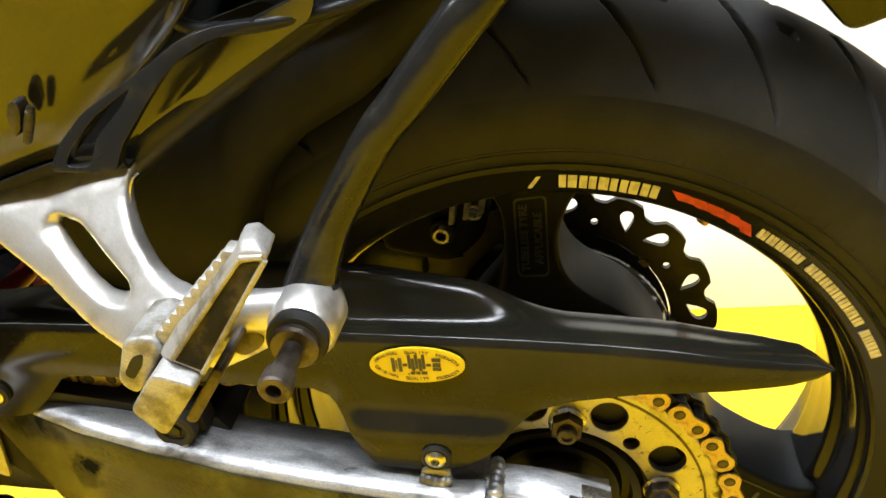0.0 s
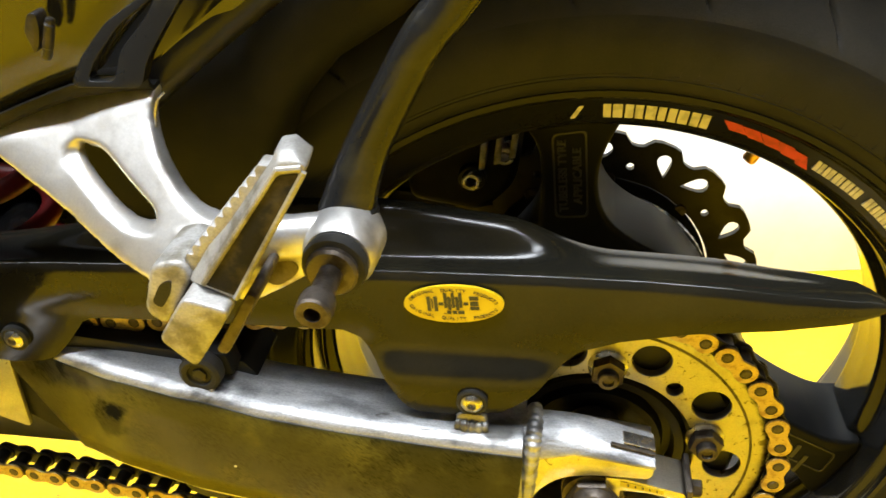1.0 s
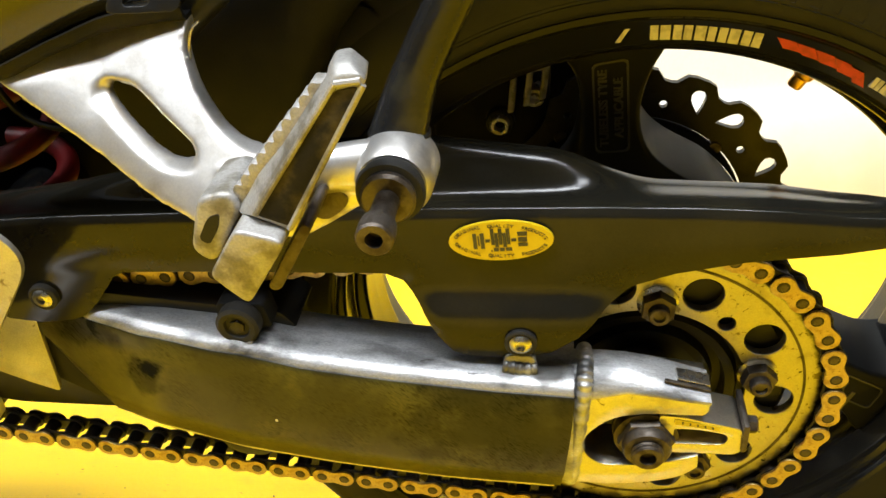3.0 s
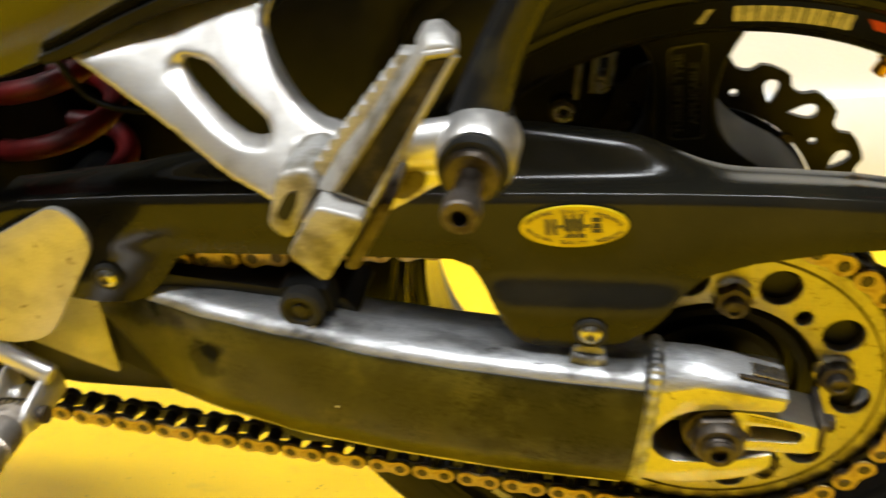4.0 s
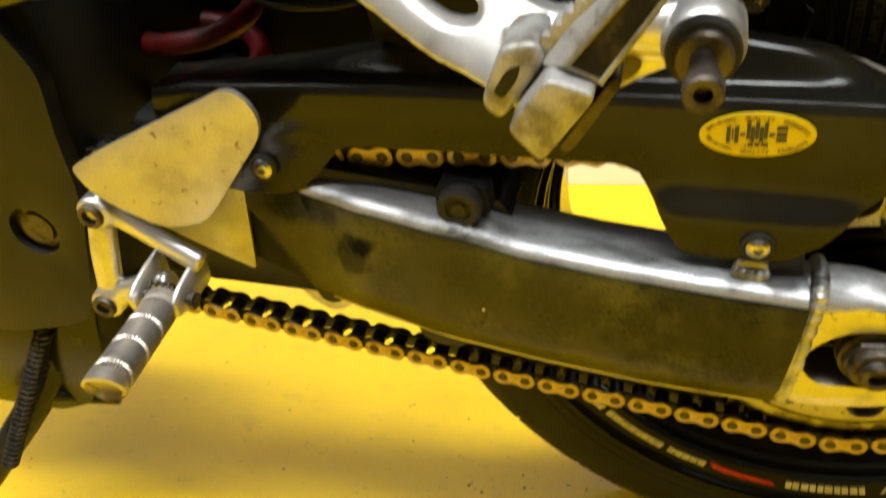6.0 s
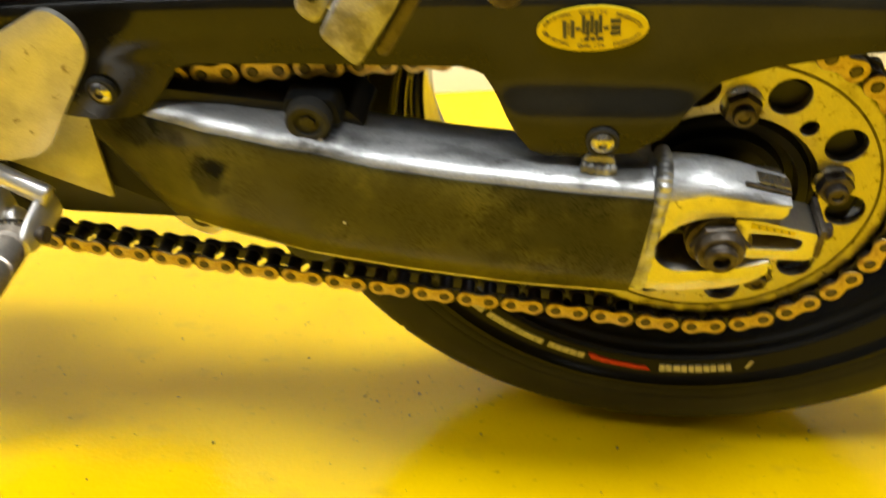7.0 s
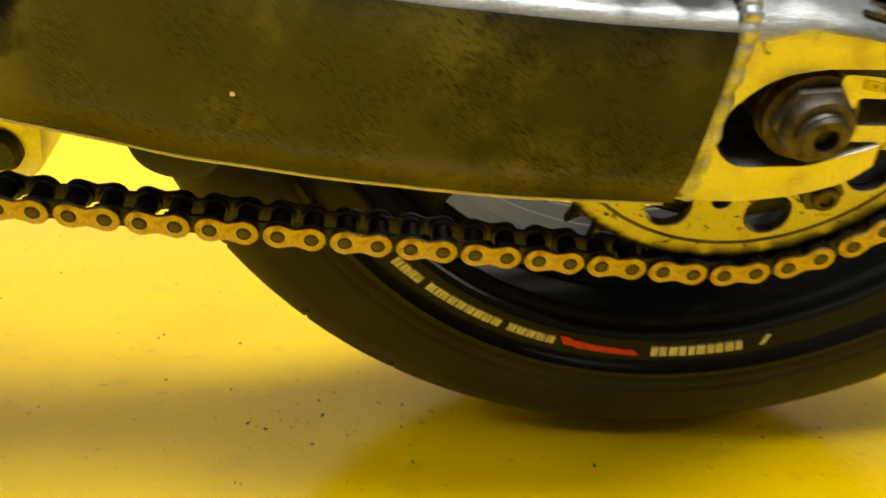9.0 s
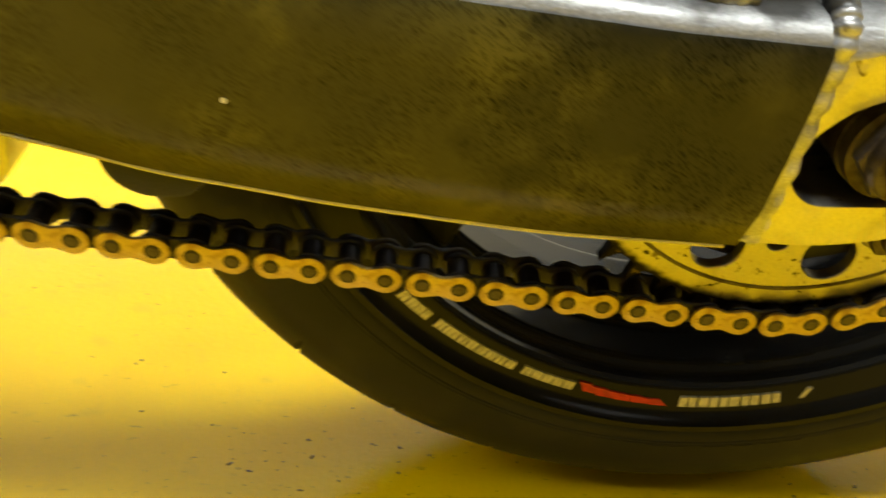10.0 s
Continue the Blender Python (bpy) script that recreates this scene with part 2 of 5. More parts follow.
HEEL_ALU = surf("dull_scuffed_aluminium", (0.47, 0.455, 0.41), 0.44, 0.84, 0, alt=(0.37, 0.355, 0.31), scale=40, mix=(0.42, 0.72), fine=0.25, bump=0.3, bump_scale=500, rough_var=0.14)
stained(HEEL_ALU, 150.0, 0.66, 0.74, (0.13, 0.10, 0.05))
PEG_METAL = surf("knurled_peg_metal", (0.56, 0.51, 0.455), 0.40, 0.85, 0, alt=(0.30, 0.26, 0.215), scale=70, mix=(0.46, 0.72), fine=0.3, bump=0.3, rough_var=0.1)
PEG_RUBBER = surf("worn_peg_rubber", (0.016, 0.014, 0.009), 0.8, 0, 0, alt=(0.065, 0.052, 0.022), scale=90, mix=(0.42, 0.68), fine=0.3, bump=0.3, ior=1.25)
DIRT = surf("dry_dirt_flakes", (0.16, 0.11, 0.03), 0.8, 0, 0, alt=(0.05, 0.04, 0.02), scale=60)
# tones of the unseen walls and ceiling, set for what glossy parts reflect
GREYWALL = surf("dark_grey_wall_paint", (0.070, 0.067, 0.060), 0.6, 0, 0, alt=(0.055, 0.053, 0.048), scale=2.5, fine=0.05, fine_scale=200)
UPPERWALL = surf("light_grey_wall_paint", (0.42, 0.405, 0.37), 0.6, 0, 0, alt=(0.37, 0.355, 0.32), scale=2.5, fine=0.05, fine_scale=200)
WALL = surf("white_wall_paint", (0.86, 0.875, 0.89), 0.6, 0, 0, alt=(0.82, 0.83, 0.845), scale=2.5, fine=0.05, fine_scale=200, bump=0.1, bump_scale=120)
CEIL = surf("grey_ceiling_panels", (0.23, 0.215, 0.185), 0.7, 0, 0, alt=(0.17, 0.16, 0.14), scale=2, fine=0.05, fine_scale=200)
SKIRT = surf("white_skirting_paint", (0.86, 0.87, 0.88), 0.45, 0, 0, alt=(0.81, 0.81, 0.80), scale=6, fine=0.06)


def make_floor_paint():
    """Glossy yellow floor paint with faint ripple, worn dull patches and dust."""
    m = surf("yellow_floor_paint", (0.80, 0.510, 0.002), 0.15, 0, 0.0, alt=(0.74, 0.455, 0.002), scale=5, mix=(0.45, 0.7), fine=0.05, fine_scale=350, rough_var=0.06, ior=1.34)
    nt = m.node_tree
    p = nt.nodes["Principled BSDF"]
    co = nt.nodes["Texture Coordinate"]
    bump = None
    for scale, dist in ((260.0, 0.00016), (130.0, 0.00034), (60.0, 0.00040), (9.0, 0.001)):
        n = nt.nodes.new("ShaderNodeTexNoise")
        n.inputs["Scale"].default_value, n.inputs["Detail"].default_value = scale, 2
        nt.links.new(co.outputs["Object"], n.inputs["Vector"])
        b = nt.nodes.new("ShaderNodeBump")
        b.inputs["Strength"].default_value, b.inputs["Distance"].default_value = 0.6, dist
        nt.links.new(n.outputs["Fac"], b.inputs["Height"])
        if bump:
            nt.links.new(bump.outputs["Normal"], b.inputs["Normal"])
        bump = b
    nt.links.new(bump.outputs["Normal"], p.inputs["Normal"])
    old = p.inputs["Base Color"].links[0].from_socket
    for scale, lo, hi, colour, stretch, amount in ((38.0, 0.60, 0.74, (0.34, 0.23, 0.03), (0.6, 1.0, 1.0), 0.22), (160.0, 0.66, 0.74, (0.16, 0.11, 0.02), (0.5, 1.0, 1.0), 0.5)):
        mp = nt.nodes.new("ShaderNodeMapping")
        mp.inputs["Scale"].default_value, mp.inputs["Rotation"].default_value = stretch, (0, 0, 0.4)
        nt.links.new(co.outputs["Object"], mp.inputs[0])
        n = nt.nodes.new("ShaderNodeTexNoise")
        n.inputs["Scale"].default_value, n.inputs["Detail"].default_value = scale, 5
        nt.links.new(mp.outputs[0], n.inputs["Vector"])
        r = nt.nodes.new("ShaderNodeMapRange")
        r.inputs["From Min"].default_value, r.inputs["From Max"].default_value, r.inputs["To Max"].default_value = lo, hi, amount
        nt.links.new(n.outputs["Fac"], r.inputs["Value"])
        mx = nt.nodes.new("ShaderNodeMix")
        mx.data_type = "RGBA"
        nt.links.new(r.outputs["Result"], mx.inputs["Factor"])
        nt.links.new(old, mx.inputs["A"])
        mx.inputs["B"].default_value = (*colour, 1)
        old = mx.outputs["Result"]
    nt.links.new(old, p.inputs["Base Color"])
    return m


FLOOR = make_floor_paint()


def make_sprocket_metal():
    """Machined aluminium with a band of black grease towards the teeth."""
    m = surf("sprocket_aluminium", (0.45, 0.42, 0.33), 0.36, 1.0, 0, alt=(0.33, 0.30, 0.22), scale=70, mix=(0.5, 0.8), fine=0.2, bump=0.2, rough_var=0.08)
    nt = m.node_tree
    p = nt.nodes["Principled BSDF"]
    co = nt.nodes["Texture Coordinate"]
    sep = nt.nodes.new("ShaderNodeSeparateXYZ")
    nt.links.new(co.outputs["Object"], sep.inputs[0])
    com = nt.nodes.new("ShaderNodeCombineXYZ")
    nt.links.new(sep.outputs[0], com.inputs[0])
    nt.links.new(sep.outputs[2], com.inputs[1])
    ln = nt.nodes.new("ShaderNodeVectorMath")
    ln.operation = "LENGTH"
    nt.links.new(com.outputs[0], ln.inputs[0])
    ns = nt.nodes.new("ShaderNodeTexNoise")
    ns.inputs["Scale"].default_value, ns.inputs["Detail"].default_value = 260, 4
    nt.links.new(co.outputs["Object"], ns.inputs["Vector"])
    off = nt.nodes.new("ShaderNodeMath")
    off.operation = "MULTIPLY_ADD"
    off.inputs[1].default_value = 0.004
    nt.links.new(ns.outputs["Fac"], off.inputs[0])
    nt.links.new(ln.outputs["Value"], off.inputs[2])
    mr = nt.nodes.new("ShaderNodeMapRange")
    mr.interpolation_type = "SMOOTHSTEP"
    mr.inputs["From Min"].default_value, mr.inputs["From Max"].default_value = 0.1035, 0.1075
    nt.links.new(off.outputs[0], mr.inputs["Value"])
    sp = nt.nodes.new("ShaderNodeMapRange")
    sp.inputs["From Min"].default_value, sp.inputs["From Max"].default_value = 0.66, 0.72
    nt.links.new(ns.outputs["Fac"], sp.inputs["Value"])
    mxf = nt.nodes.new("ShaderNodeMath")
    mxf.operation = "MAXIMUM"
    nt.links.new(mr.outputs["Result"], mxf.inputs[0])
    nt.links.new(sp.outputs["Result"], mxf.inputs[1])
    old = p.inputs["Base Color"].links[0].from_socket
    mx = nt.nodes.new("ShaderNodeMix")
    mx.data_type = "RGBA"
    nt.links.new(mxf.outputs[0], mx.inputs["Factor"])
    nt.links.new(old, mx.inputs["A"])
    mx.inputs["B"].default_value = (0.012, 0.010, 0.007, 1)
    nt.links.new(mx.outputs["Result"], p.inputs["Base Color"])
    return m


SPROCKET_METAL = stained(make_sprocket_metal(), 190.0, 0.62, 0.68, (0.10, 0.075, 0.03), (1, 1, 1), 0.8)

# Shapes
LEAN_DEG, AXLE_HEIGHT = 12.04, 0.3108
BIKE = pose(0, 0, AXLE_HEIGHT, LEAN_DEG)  # axle-centred frame: x to the rear, y to the right side, z up along the leaning bike


def mesh_of(bm, name, materials, sharp=35):
    bmesh.ops.recalc_face_normals(bm, faces=bm.faces)
    me = bpy.data.meshes.new(name)
    bm.to_mesh(me)
    bm.free()
    for m in materials:
        me.materials.append(m)
    me.shade_smooth()
    me.set_sharp_from_angle(angle=radians(sharp))
    return me


def part(name, bm, material, parent, label="", sharp=35):
    mats = material if isinstance(material, (list, tuple)) else [material]
    ob = new(name, bm if isinstance(bm, bpy.types.Mesh) else mesh_of(bm, name, mats, sharp))
    ob.parent = parent
    if parent.type == "EMPTY":
        ob.matrix_basis = BIKE
    return tagged(ob, label)


def fillet(pts, r, n=4):
    """Rounds the corners of a closed outline; a third number of a point is its own radius."""
    out, k = [], len(pts)
    for i, p in enumerate(pts):
        a, b, c = Vector(pts[i - 1][:2]), Vector(p[:2]), Vector(pts[(i + 1) % k][:2])
        rr = p[2] if len(p) > 2 else r
        d1, d2 = min(rr, (a - b).length * 0.48), min(rr, (c - b).length * 0.48)
        s, e = b + (a - b).normalized() * d1, b + (c - b).normalized() * d2
        for j in range(n + 1):
            t = j / n
            out.append(((1 - t) ** 2 * s + 2 * t * (1 - t) * b + t * t * e)[:])
    return out


def ring(cx, cz, r, n=20, a0=0.0):
    return [(cx + r * math.cos(a0 + 2 * math.pi * i / n), cz + r * math.sin(a0 + 2 * math.pi * i / n)) for i in range(n)]


def prism(outline, y0, y1, bevel=0.0, holes=(), segs=2, warp=None, both=False):
    """An outline in x, z, with holes, as a solid from y0 (outer side) to y1, its rims rounded."""
    bm = bmesh.new()
    edges = []
    for loop in (outline, *holes):
        vs = [bm.verts.new((x, y0, z)) for x, z in loop]
        edges += [bm.edges.new((vs[i], vs[(i + 1) % len(vs)])) for i in range(len(vs))]
    if holes:
        bmesh.ops.triangle_fill(bm, use_beauty=True, use_dissolve=False, edges=edges)
    else:
        bm.faces.new(bm.verts)
    cap = list(bm.faces)
    made = bmesh.ops.extrude_face_region(bm, geom=cap, use_keep_orig=True)
    top = [v for v in made["geom"] if isinstance(v, bmesh.types.BMVert)]
    for v in top:
        v.co.y = y1
    bmesh.ops.recalc_face_normals(bm, faces=bm.faces)
    if bevel:
        rims = []
        for e in bm.edges:
            if len(e.link_faces) == 2:
                n0, n1 = (f.normal.y for f in e.link_faces)
                if (abs(n0) > 0.9) != (abs(n1) > 0.9):
                    front = abs(e.verts[0].co.y - y0) < 1e-6 and abs(e.verts[1].co.y - y0) < 1e-6
                    if front or both:
                        rims.append(e)
        bmesh.ops.bevel(bm, geom=rims, offset=bevel, segments=segs, profile=0.5, affect="EDGES", clamp_overlap=True)
    if warp:
        for v in bm.verts:
            v.co = Vector(warp(*v.co))
    return bm


def lathe(profile, segs=48, centre=(0, 0, 0), closed=False, axis="y", caps=True):
    """A profile of (radius, along) turned round an axis through centre."""
    bm = bmesh.new()
    rows = []
    for r, h in profile:
        row = []
        for i in range(segs):
            a = 2 * math.pi * i / segs
            c, s = r * math.cos(a), r * math.sin(a)
            p = {"y": (c, h, s), "x": (h, c, s), "z": (c, s, h)}[axis]
            row.append(bm.verts.new(Vector(p) + Vector(centre)))
        rows.append(row)
    n = len(rows)
    for k in range(n if closed else n - 1):
        a, b = rows[k], rows[(k + 1) % n]
        for i in range(segs):
            bm.faces.new((a[i], a[(i + 1) % segs], b[(i + 1) % segs], b[i]))
    if not closed and caps:
        for row in (rows[0], rows[-1]):
            if (row[0].co - row[1].co).length > 1e-7:
                bm.faces.new(row)
    bmesh.ops.remove_doubles(bm, verts=bm.verts, dist=1e-6)
    return bm


def smooth_path(pts, n=8):
    pts = [Vector(p) for p in pts]
    out = []
    for i in range(len(pts) - 1):
        p0, p1, p2, p3 = pts[max(i - 1, 0)], pts[i], pts[i + 1], pts[min(i + 2, len(pts) - 1)]
        for j in range(n):
            t = j / n
            out.append(0.5 * (2 * p1 + (p2 - p0) * t + (2 * p0 - 5 * p1 + 4 * p2 - p3) * t * t + (3 * p1 - p0 - 3 * p2 + p3) * t ** 3))
    out.append(pts[-1])
    return out


def sweep(pts, radius, segs=14, n=8, flat=1.0, bm=None):
    """A round bar along a smooth path. radius: one number, or one for each point given; flat squeezes it across y."""
    path = smooth_path(pts, n)
    bm = bm or bmesh.new()
    rows = []
    side = Vector((0, 1, 0))
    for i, p in enumerate(path):
        d = (path[min(i + 1, len(path) - 1)] - path[max(i - 1, 0)]).normalized()
        if abs(d.dot(side)) > 0.95:
            side = Vector((1, 0, 0))
        u = (side - d * side.dot(d)).normalized()
        v = d.cross(u)
        if isinstance(radius, (list, tuple)):
            f = i / n
            k = min(int(f), len(radius) - 2)
            r = radius[k] + (radius[k + 1] - radius[k]) * (f - k)
        else:
            r = radius
        rows.append([bm.verts.new(p + (u * math.cos(a) * flat + v * math.sin(a)) * r) for a in (2 * math.pi * s / segs for s in range(segs))])
    for a, b in zip(rows, rows[1:]):
        for i in range(segs):
            bm.faces.new((a[i], a[(i + 1) % segs], b[(i + 1) % segs], b[i]))
    bm.faces.new(rows[0])
    bm.faces.new(rows[-1])
    return bm


def box(x0, x1, y0, y1, z0, z1, bevel=0.0):
    bm = bmesh.new()
    bmesh.ops.create_cube(bm, size=1)
    for v in bm.verts:
        v.co = Vector(((x0 + x1) / 2 + v.co.x * (x1 - x0), (y0 + y1) / 2 + v.co.y * (y1 - y0), (z0 + z1) / 2 + v.co.z * (z1 - z0)))
    if bevel:
        bmesh.ops.bevel(bm, geom=bm.edges[:], offset=bevel, segments=2, profile=0.5, affect="EDGES", clamp_overlap=True)
    return bm


def grid_sheet(rows, thick=0.0):
    """A sheet through rows of points, given some thickness."""
    bm = bmesh.new()
    vs = [[bm.verts.new(p) for p in row] for row in rows]
    for a, b in zip(vs, vs[1:]):
        for i in range(len(a) - 1):
            bm.faces.new((a[i], a[i + 1], b[i + 1], b[i]))
    bmesh.ops.recalc_face_normals(bm, faces=bm.faces)
    if thick:
        bmesh.ops.solidify(bm, geom=bm.faces[:], thickness=thick)
    return bm


def lerp_table(table, x):
    for (x0, v0), (x1, v1) in zip(table, table[1:]):
        if x <= x1:
            return v0 + (v1 - v0) * max(0.0, min(1.0, (x - x0) / (x1 - x0)))
    return table[-1][1]


def hex_head(cx, cz, r, y0, y1, a0=0.3):
    return prism(ring(cx, cz, r, 6, a0), y0, y1, bevel=r * 0.12, segs=2)


def text_mesh(body, size, depth=0.0003, bold=0.0):
    """The mesh of a line of built-in lettering, centred, in the x, y plane."""
    cu = bpy.data.curves.new("lettering", "FONT")
    cu.body, cu.size, cu.align_x, cu.align_y, cu.extrude, cu.offset = body, size, "CENTER", "CENTER", depth, bold
    ob = bpy.data.objects.new("lettering", cu)
    scene.collection.objects.link(ob)
    bpy.context.view_layer.update()
    me = bpy.data.meshes.new_from_object(ob.evaluated_get(bpy.context.evaluated_depsgraph_get()))
    bpy.data.objects.remove(ob)
    me.materials.clear()
    return me


# Room
def slab(name, x0, x1, y0, y1, z0, z1, material, label, category):
    ob = new(name, mesh_of(box(x0, x1, y0, y1, z0, z1), name, [material]))
    return tagged(ob, label, category, kind="structure")


floor = slab("floor", -3.2, 3.2, -2.6, 1.9, -0.1, 0.0, FLOOR, "glossy yellow painted workshop floor with grit", "floor")
WALL_TURN = 11.9
wall_back = slab("wall_north", -3.6, 3.6, 0.0, 0.12, 0.0, 0.95, WALL, "plain white painted lower wall behind the motorcycle", "wall")
wall_back.matrix_world = pose(0, 0.875, 0, 0, 0, WALL_TURN)
# unseen upper wall, its grey chosen for the reflection in floor and guard
wall_upper = slab("wall_north_upper", -3.6, 3.6, 0.002, 0.12, 0.95, 2.6, UPPERWALL, "unseen upper wall, added in a grey chosen for the reflections", "wall")
wall_upper.matrix_world = pose(0, 0.875, 0, 0, 0, WALL_TURN)
skirting = new("baseboard", mesh_of(box(-3.5, 3.5, -0.014, -0.001, 0.0, 0.23, 0.002), "baseboard", [SKIRT]))
skirting.matrix_world = pose(0, 0.875, 0, 0, 0, WALL_TURN)
tagged(skirting, "tall white painted skirting board along the wall", "skirting", kind="structure")
# unseen walls and ceiling, added dark so that black gloss reflects little
slab("wall_south", -3.2, 3.2, -2.7, -2.6, 0, 2.6, GREYWALL, "unseen dark wall opposite the motorcycle, added for dark reflections", "wall")
slab("wall_west", -3.3, -3.2, -2.7, 2.0, 0, 2.6, GREYWALL, "unseen dark side wall, added for dark reflections", "wall")
slab("wall_east", 3.2, 3.3, -2.7, 2.0, 0, 2.6, GREYWALL, "unseen dark side wall, added for dark reflections", "wall")
slab("ceiling", -3.3, 3.3, -2.7, 2.0, 2.6, 2.7, CEIL, "unseen ceiling, greyed for darker reflections", "ceiling")

# housings for all lamps, the two added fill lamps too
for (lx, ly, lz), ll, lw in zip(LAMPS, LENGTHS, WIDTHS):
    body = tagged(new("ceiling_light", mesh_of(box(lx - ll / 2 - 0.03, lx + ll / 2 + 0.03, ly - lw / 2 - 0.03, ly + lw / 2 + 0.03, lz + 0.02, lz + 0.08, 0.008), "ceiling_light", [WALL])),
                  "white panel light below the ceiling, unseen; the last two added as fill", "ceiling light", group="ceiling lights")
    for hx in (-0.6, 0.6):
        rod = new("hanger", mesh_of(lathe([(0.006, lz + 0.07), (0.006, 2.602)], 10, (lx + hx, ly, 0), axis="z"), "hanger", [STEEL]))
        rod.parent = body

# Motorcycle
bike = tagged(new("motorcycle"), "black sports motorcycle with gold chain, leaning on its side stand", "motorcycle")
bike.empty_display_size = 0.1

# --- rear wheel ---
def rim_barrel(y):
    """Radius of the rim's inner face: shoulders, two rounded steps on each side and a flat well."""
    u = abs(y)
    r = 0.1905
    for place, rise, soft in ((0.0270, 0.0075, 0.0055), (0.0575, 0.0055, 0.0045)):
        f = max(0.0, min(1.0, (u - place + soft) / (2 * soft)))
        r += rise * f * f * (3 - 2 * f)
    return r + 0.022 * u


lip_side = [(0.2315, 0.0775), (0.2300, 0.0800), (0.2265, 0.0795), (0.2250, 0.0745), (0.2215, 0.0715), (0.2085, 0.0690), (0.2068, 0.0675)]
well = [(rim_barrel(-0.0655 + 0.131 * i / 100), -0.0655 + 0.131 * i / 100) for i in range(101)]
rim_profile = [(r, -y) for r, y in lip_side] + well + list(reversed(lip_side)) + [(0.2180, 0.0650), (0.2140, 0.0300), (0.2120, 0.0), (0.2140, -0.0300), (0.2180, -0.0650)]
rim_bm = lathe(rim_profile, 160, closed=True)
for face in rim_bm.faces:
    mid = face.calc_center_median()
    if abs(mid.y) > 0.0668 or math.hypot(mid.x, mid.z) > 0.2095:
        face.material_index = 1
wheel = part("rear_wheel", rim_bm, [WHEELBLACK, RIMFACE], bike, "glossy black cast three-spoke rear wheel")


def tyre_mesh():
    """Radial sport tyre with long curved tread grooves."""
    side = [(0.2255, -0.0730), (0.2300, -0.0790), (0.2335, -0.0808), (0.2365, -0.0812), (0.2440, -0.0818), (0.2530, -0.0820), (0.2595, -0.0812), (0.2660, -0.0795), (0.2695, -0.0782)]
    crown = []
    for i in range(1, 45):
        a = math.radians(59.5) * (1 - i / 45)
        crown.append((0.2255 + 0.0900 * math.cos(a), -0.0900 * math.sin(a)))
    half = side + crown
    prof = half + [(0.3155, 0.0)] + [(r, -y) for r, y in reversed(half)]
    segs = 1300
    first, last = len(side), len(prof) - len(side)
    bm = bmesh.new()
    rows = []
    pitch = 2 * math.pi / 26
    for k, (r, y) in enumerate(prof):
        row = []
        for i in range(segs):
            a = 2 * math.pi * i / segs
            cut = 0.0
            if first <= k < last:
                u = abs(y) / 0.0776
                shift = 0.0 if y < 0 else pitch / 2
                lead = -0.17 * u ** 1.5
                d = ((a - lead + shift) % pitch) - pitch / 2
                w = 0.0080 * (1 - 0.75 * max(0.0, u - 0.45))
                if 0.08 < u < 0.99 and abs(d) < w:
                    cut = 0.0056 * (1 - (abs(d) / w) ** 2.5) * min(1.0, (1.0 - u) * 10)
                d2 = ((a - lead * 0.6 + shift + pitch * 0.5) % pitch) - pitch / 2
                if 0.30 < u < 0.40 and abs(d2) < 0.016:
                    cut = max(cut, 0.003)
            rr = r - cut
            row.append(bm.verts.new((rr * math.cos(a), y, rr * math.sin(a))))
        rows.append(row)
    for k, (a, b) in enumerate(zip(rows, rows[1:])):
        for i in range(segs):
            face = bm.faces.new((a[i], a[(i + 1) % segs], b[(i + 1) % segs], b[i]))
            face.material_index = 0 if first - 1 <= k < last else 1
    return bm


tyre = part("tyre", tyre_mesh(), [RUBBER, SIDEWALL], wheel, "black sport tyre with curved tread grooves", sharp=50)


def arc_block(r0, r1, a0, a1, y, thick, n=4, slant=0.0):
    """A small raised block between two radii and two angles (degrees) on the outer side of the wheel."""
    up = [(r1, radians(a0 + (a1 - a0) * i / n)) for i in range(n + 1)]
    dn = [(r0, radians(a1 + slant + (a0 - a1) * i / n)) for i in range(n + 1)]
    return prism([(r * math.cos(a), r * math.sin(a)) for r, a in up + dn], y - thick, y + 0.0003)


def sidewall_marks(a_start, widths, r0, r1, y):
    """Plain raised bars, two for each mark, on the outer side of the tyre."""
    a = a_start
    for w in widths:
        for f0, f1 in ((0.0, 0.30), (0.42, 0.72)):
            part("sidewall_mark", arc_block(r0, r1, a - w * f0, a - w * f1, y, 0.0006), SIDEWALL, tyre, "raised black moulded bar on the sidewall")
        a -= w


for r in (0.2380, 0.2400):
    part("moulded_ring", lathe([(r - 0.0005, -0.0811), (r, -0.0817), (r + 0.0005, -0.0811)], 180, caps=False), SIDEWALL, tyre, "fine moulded ring on the sidewall")
sidewall_marks(88.4, [6.2, 5.0, 5.2, 5.2, 5.2, 5.0, 5.2, 5.2], 0.2395, 0.2510, -0.0813)
sidewall_marks(286.5, [3.2, 3.2, 9.5, 3, 3], 0.2410, 0.2490, -0.0813)


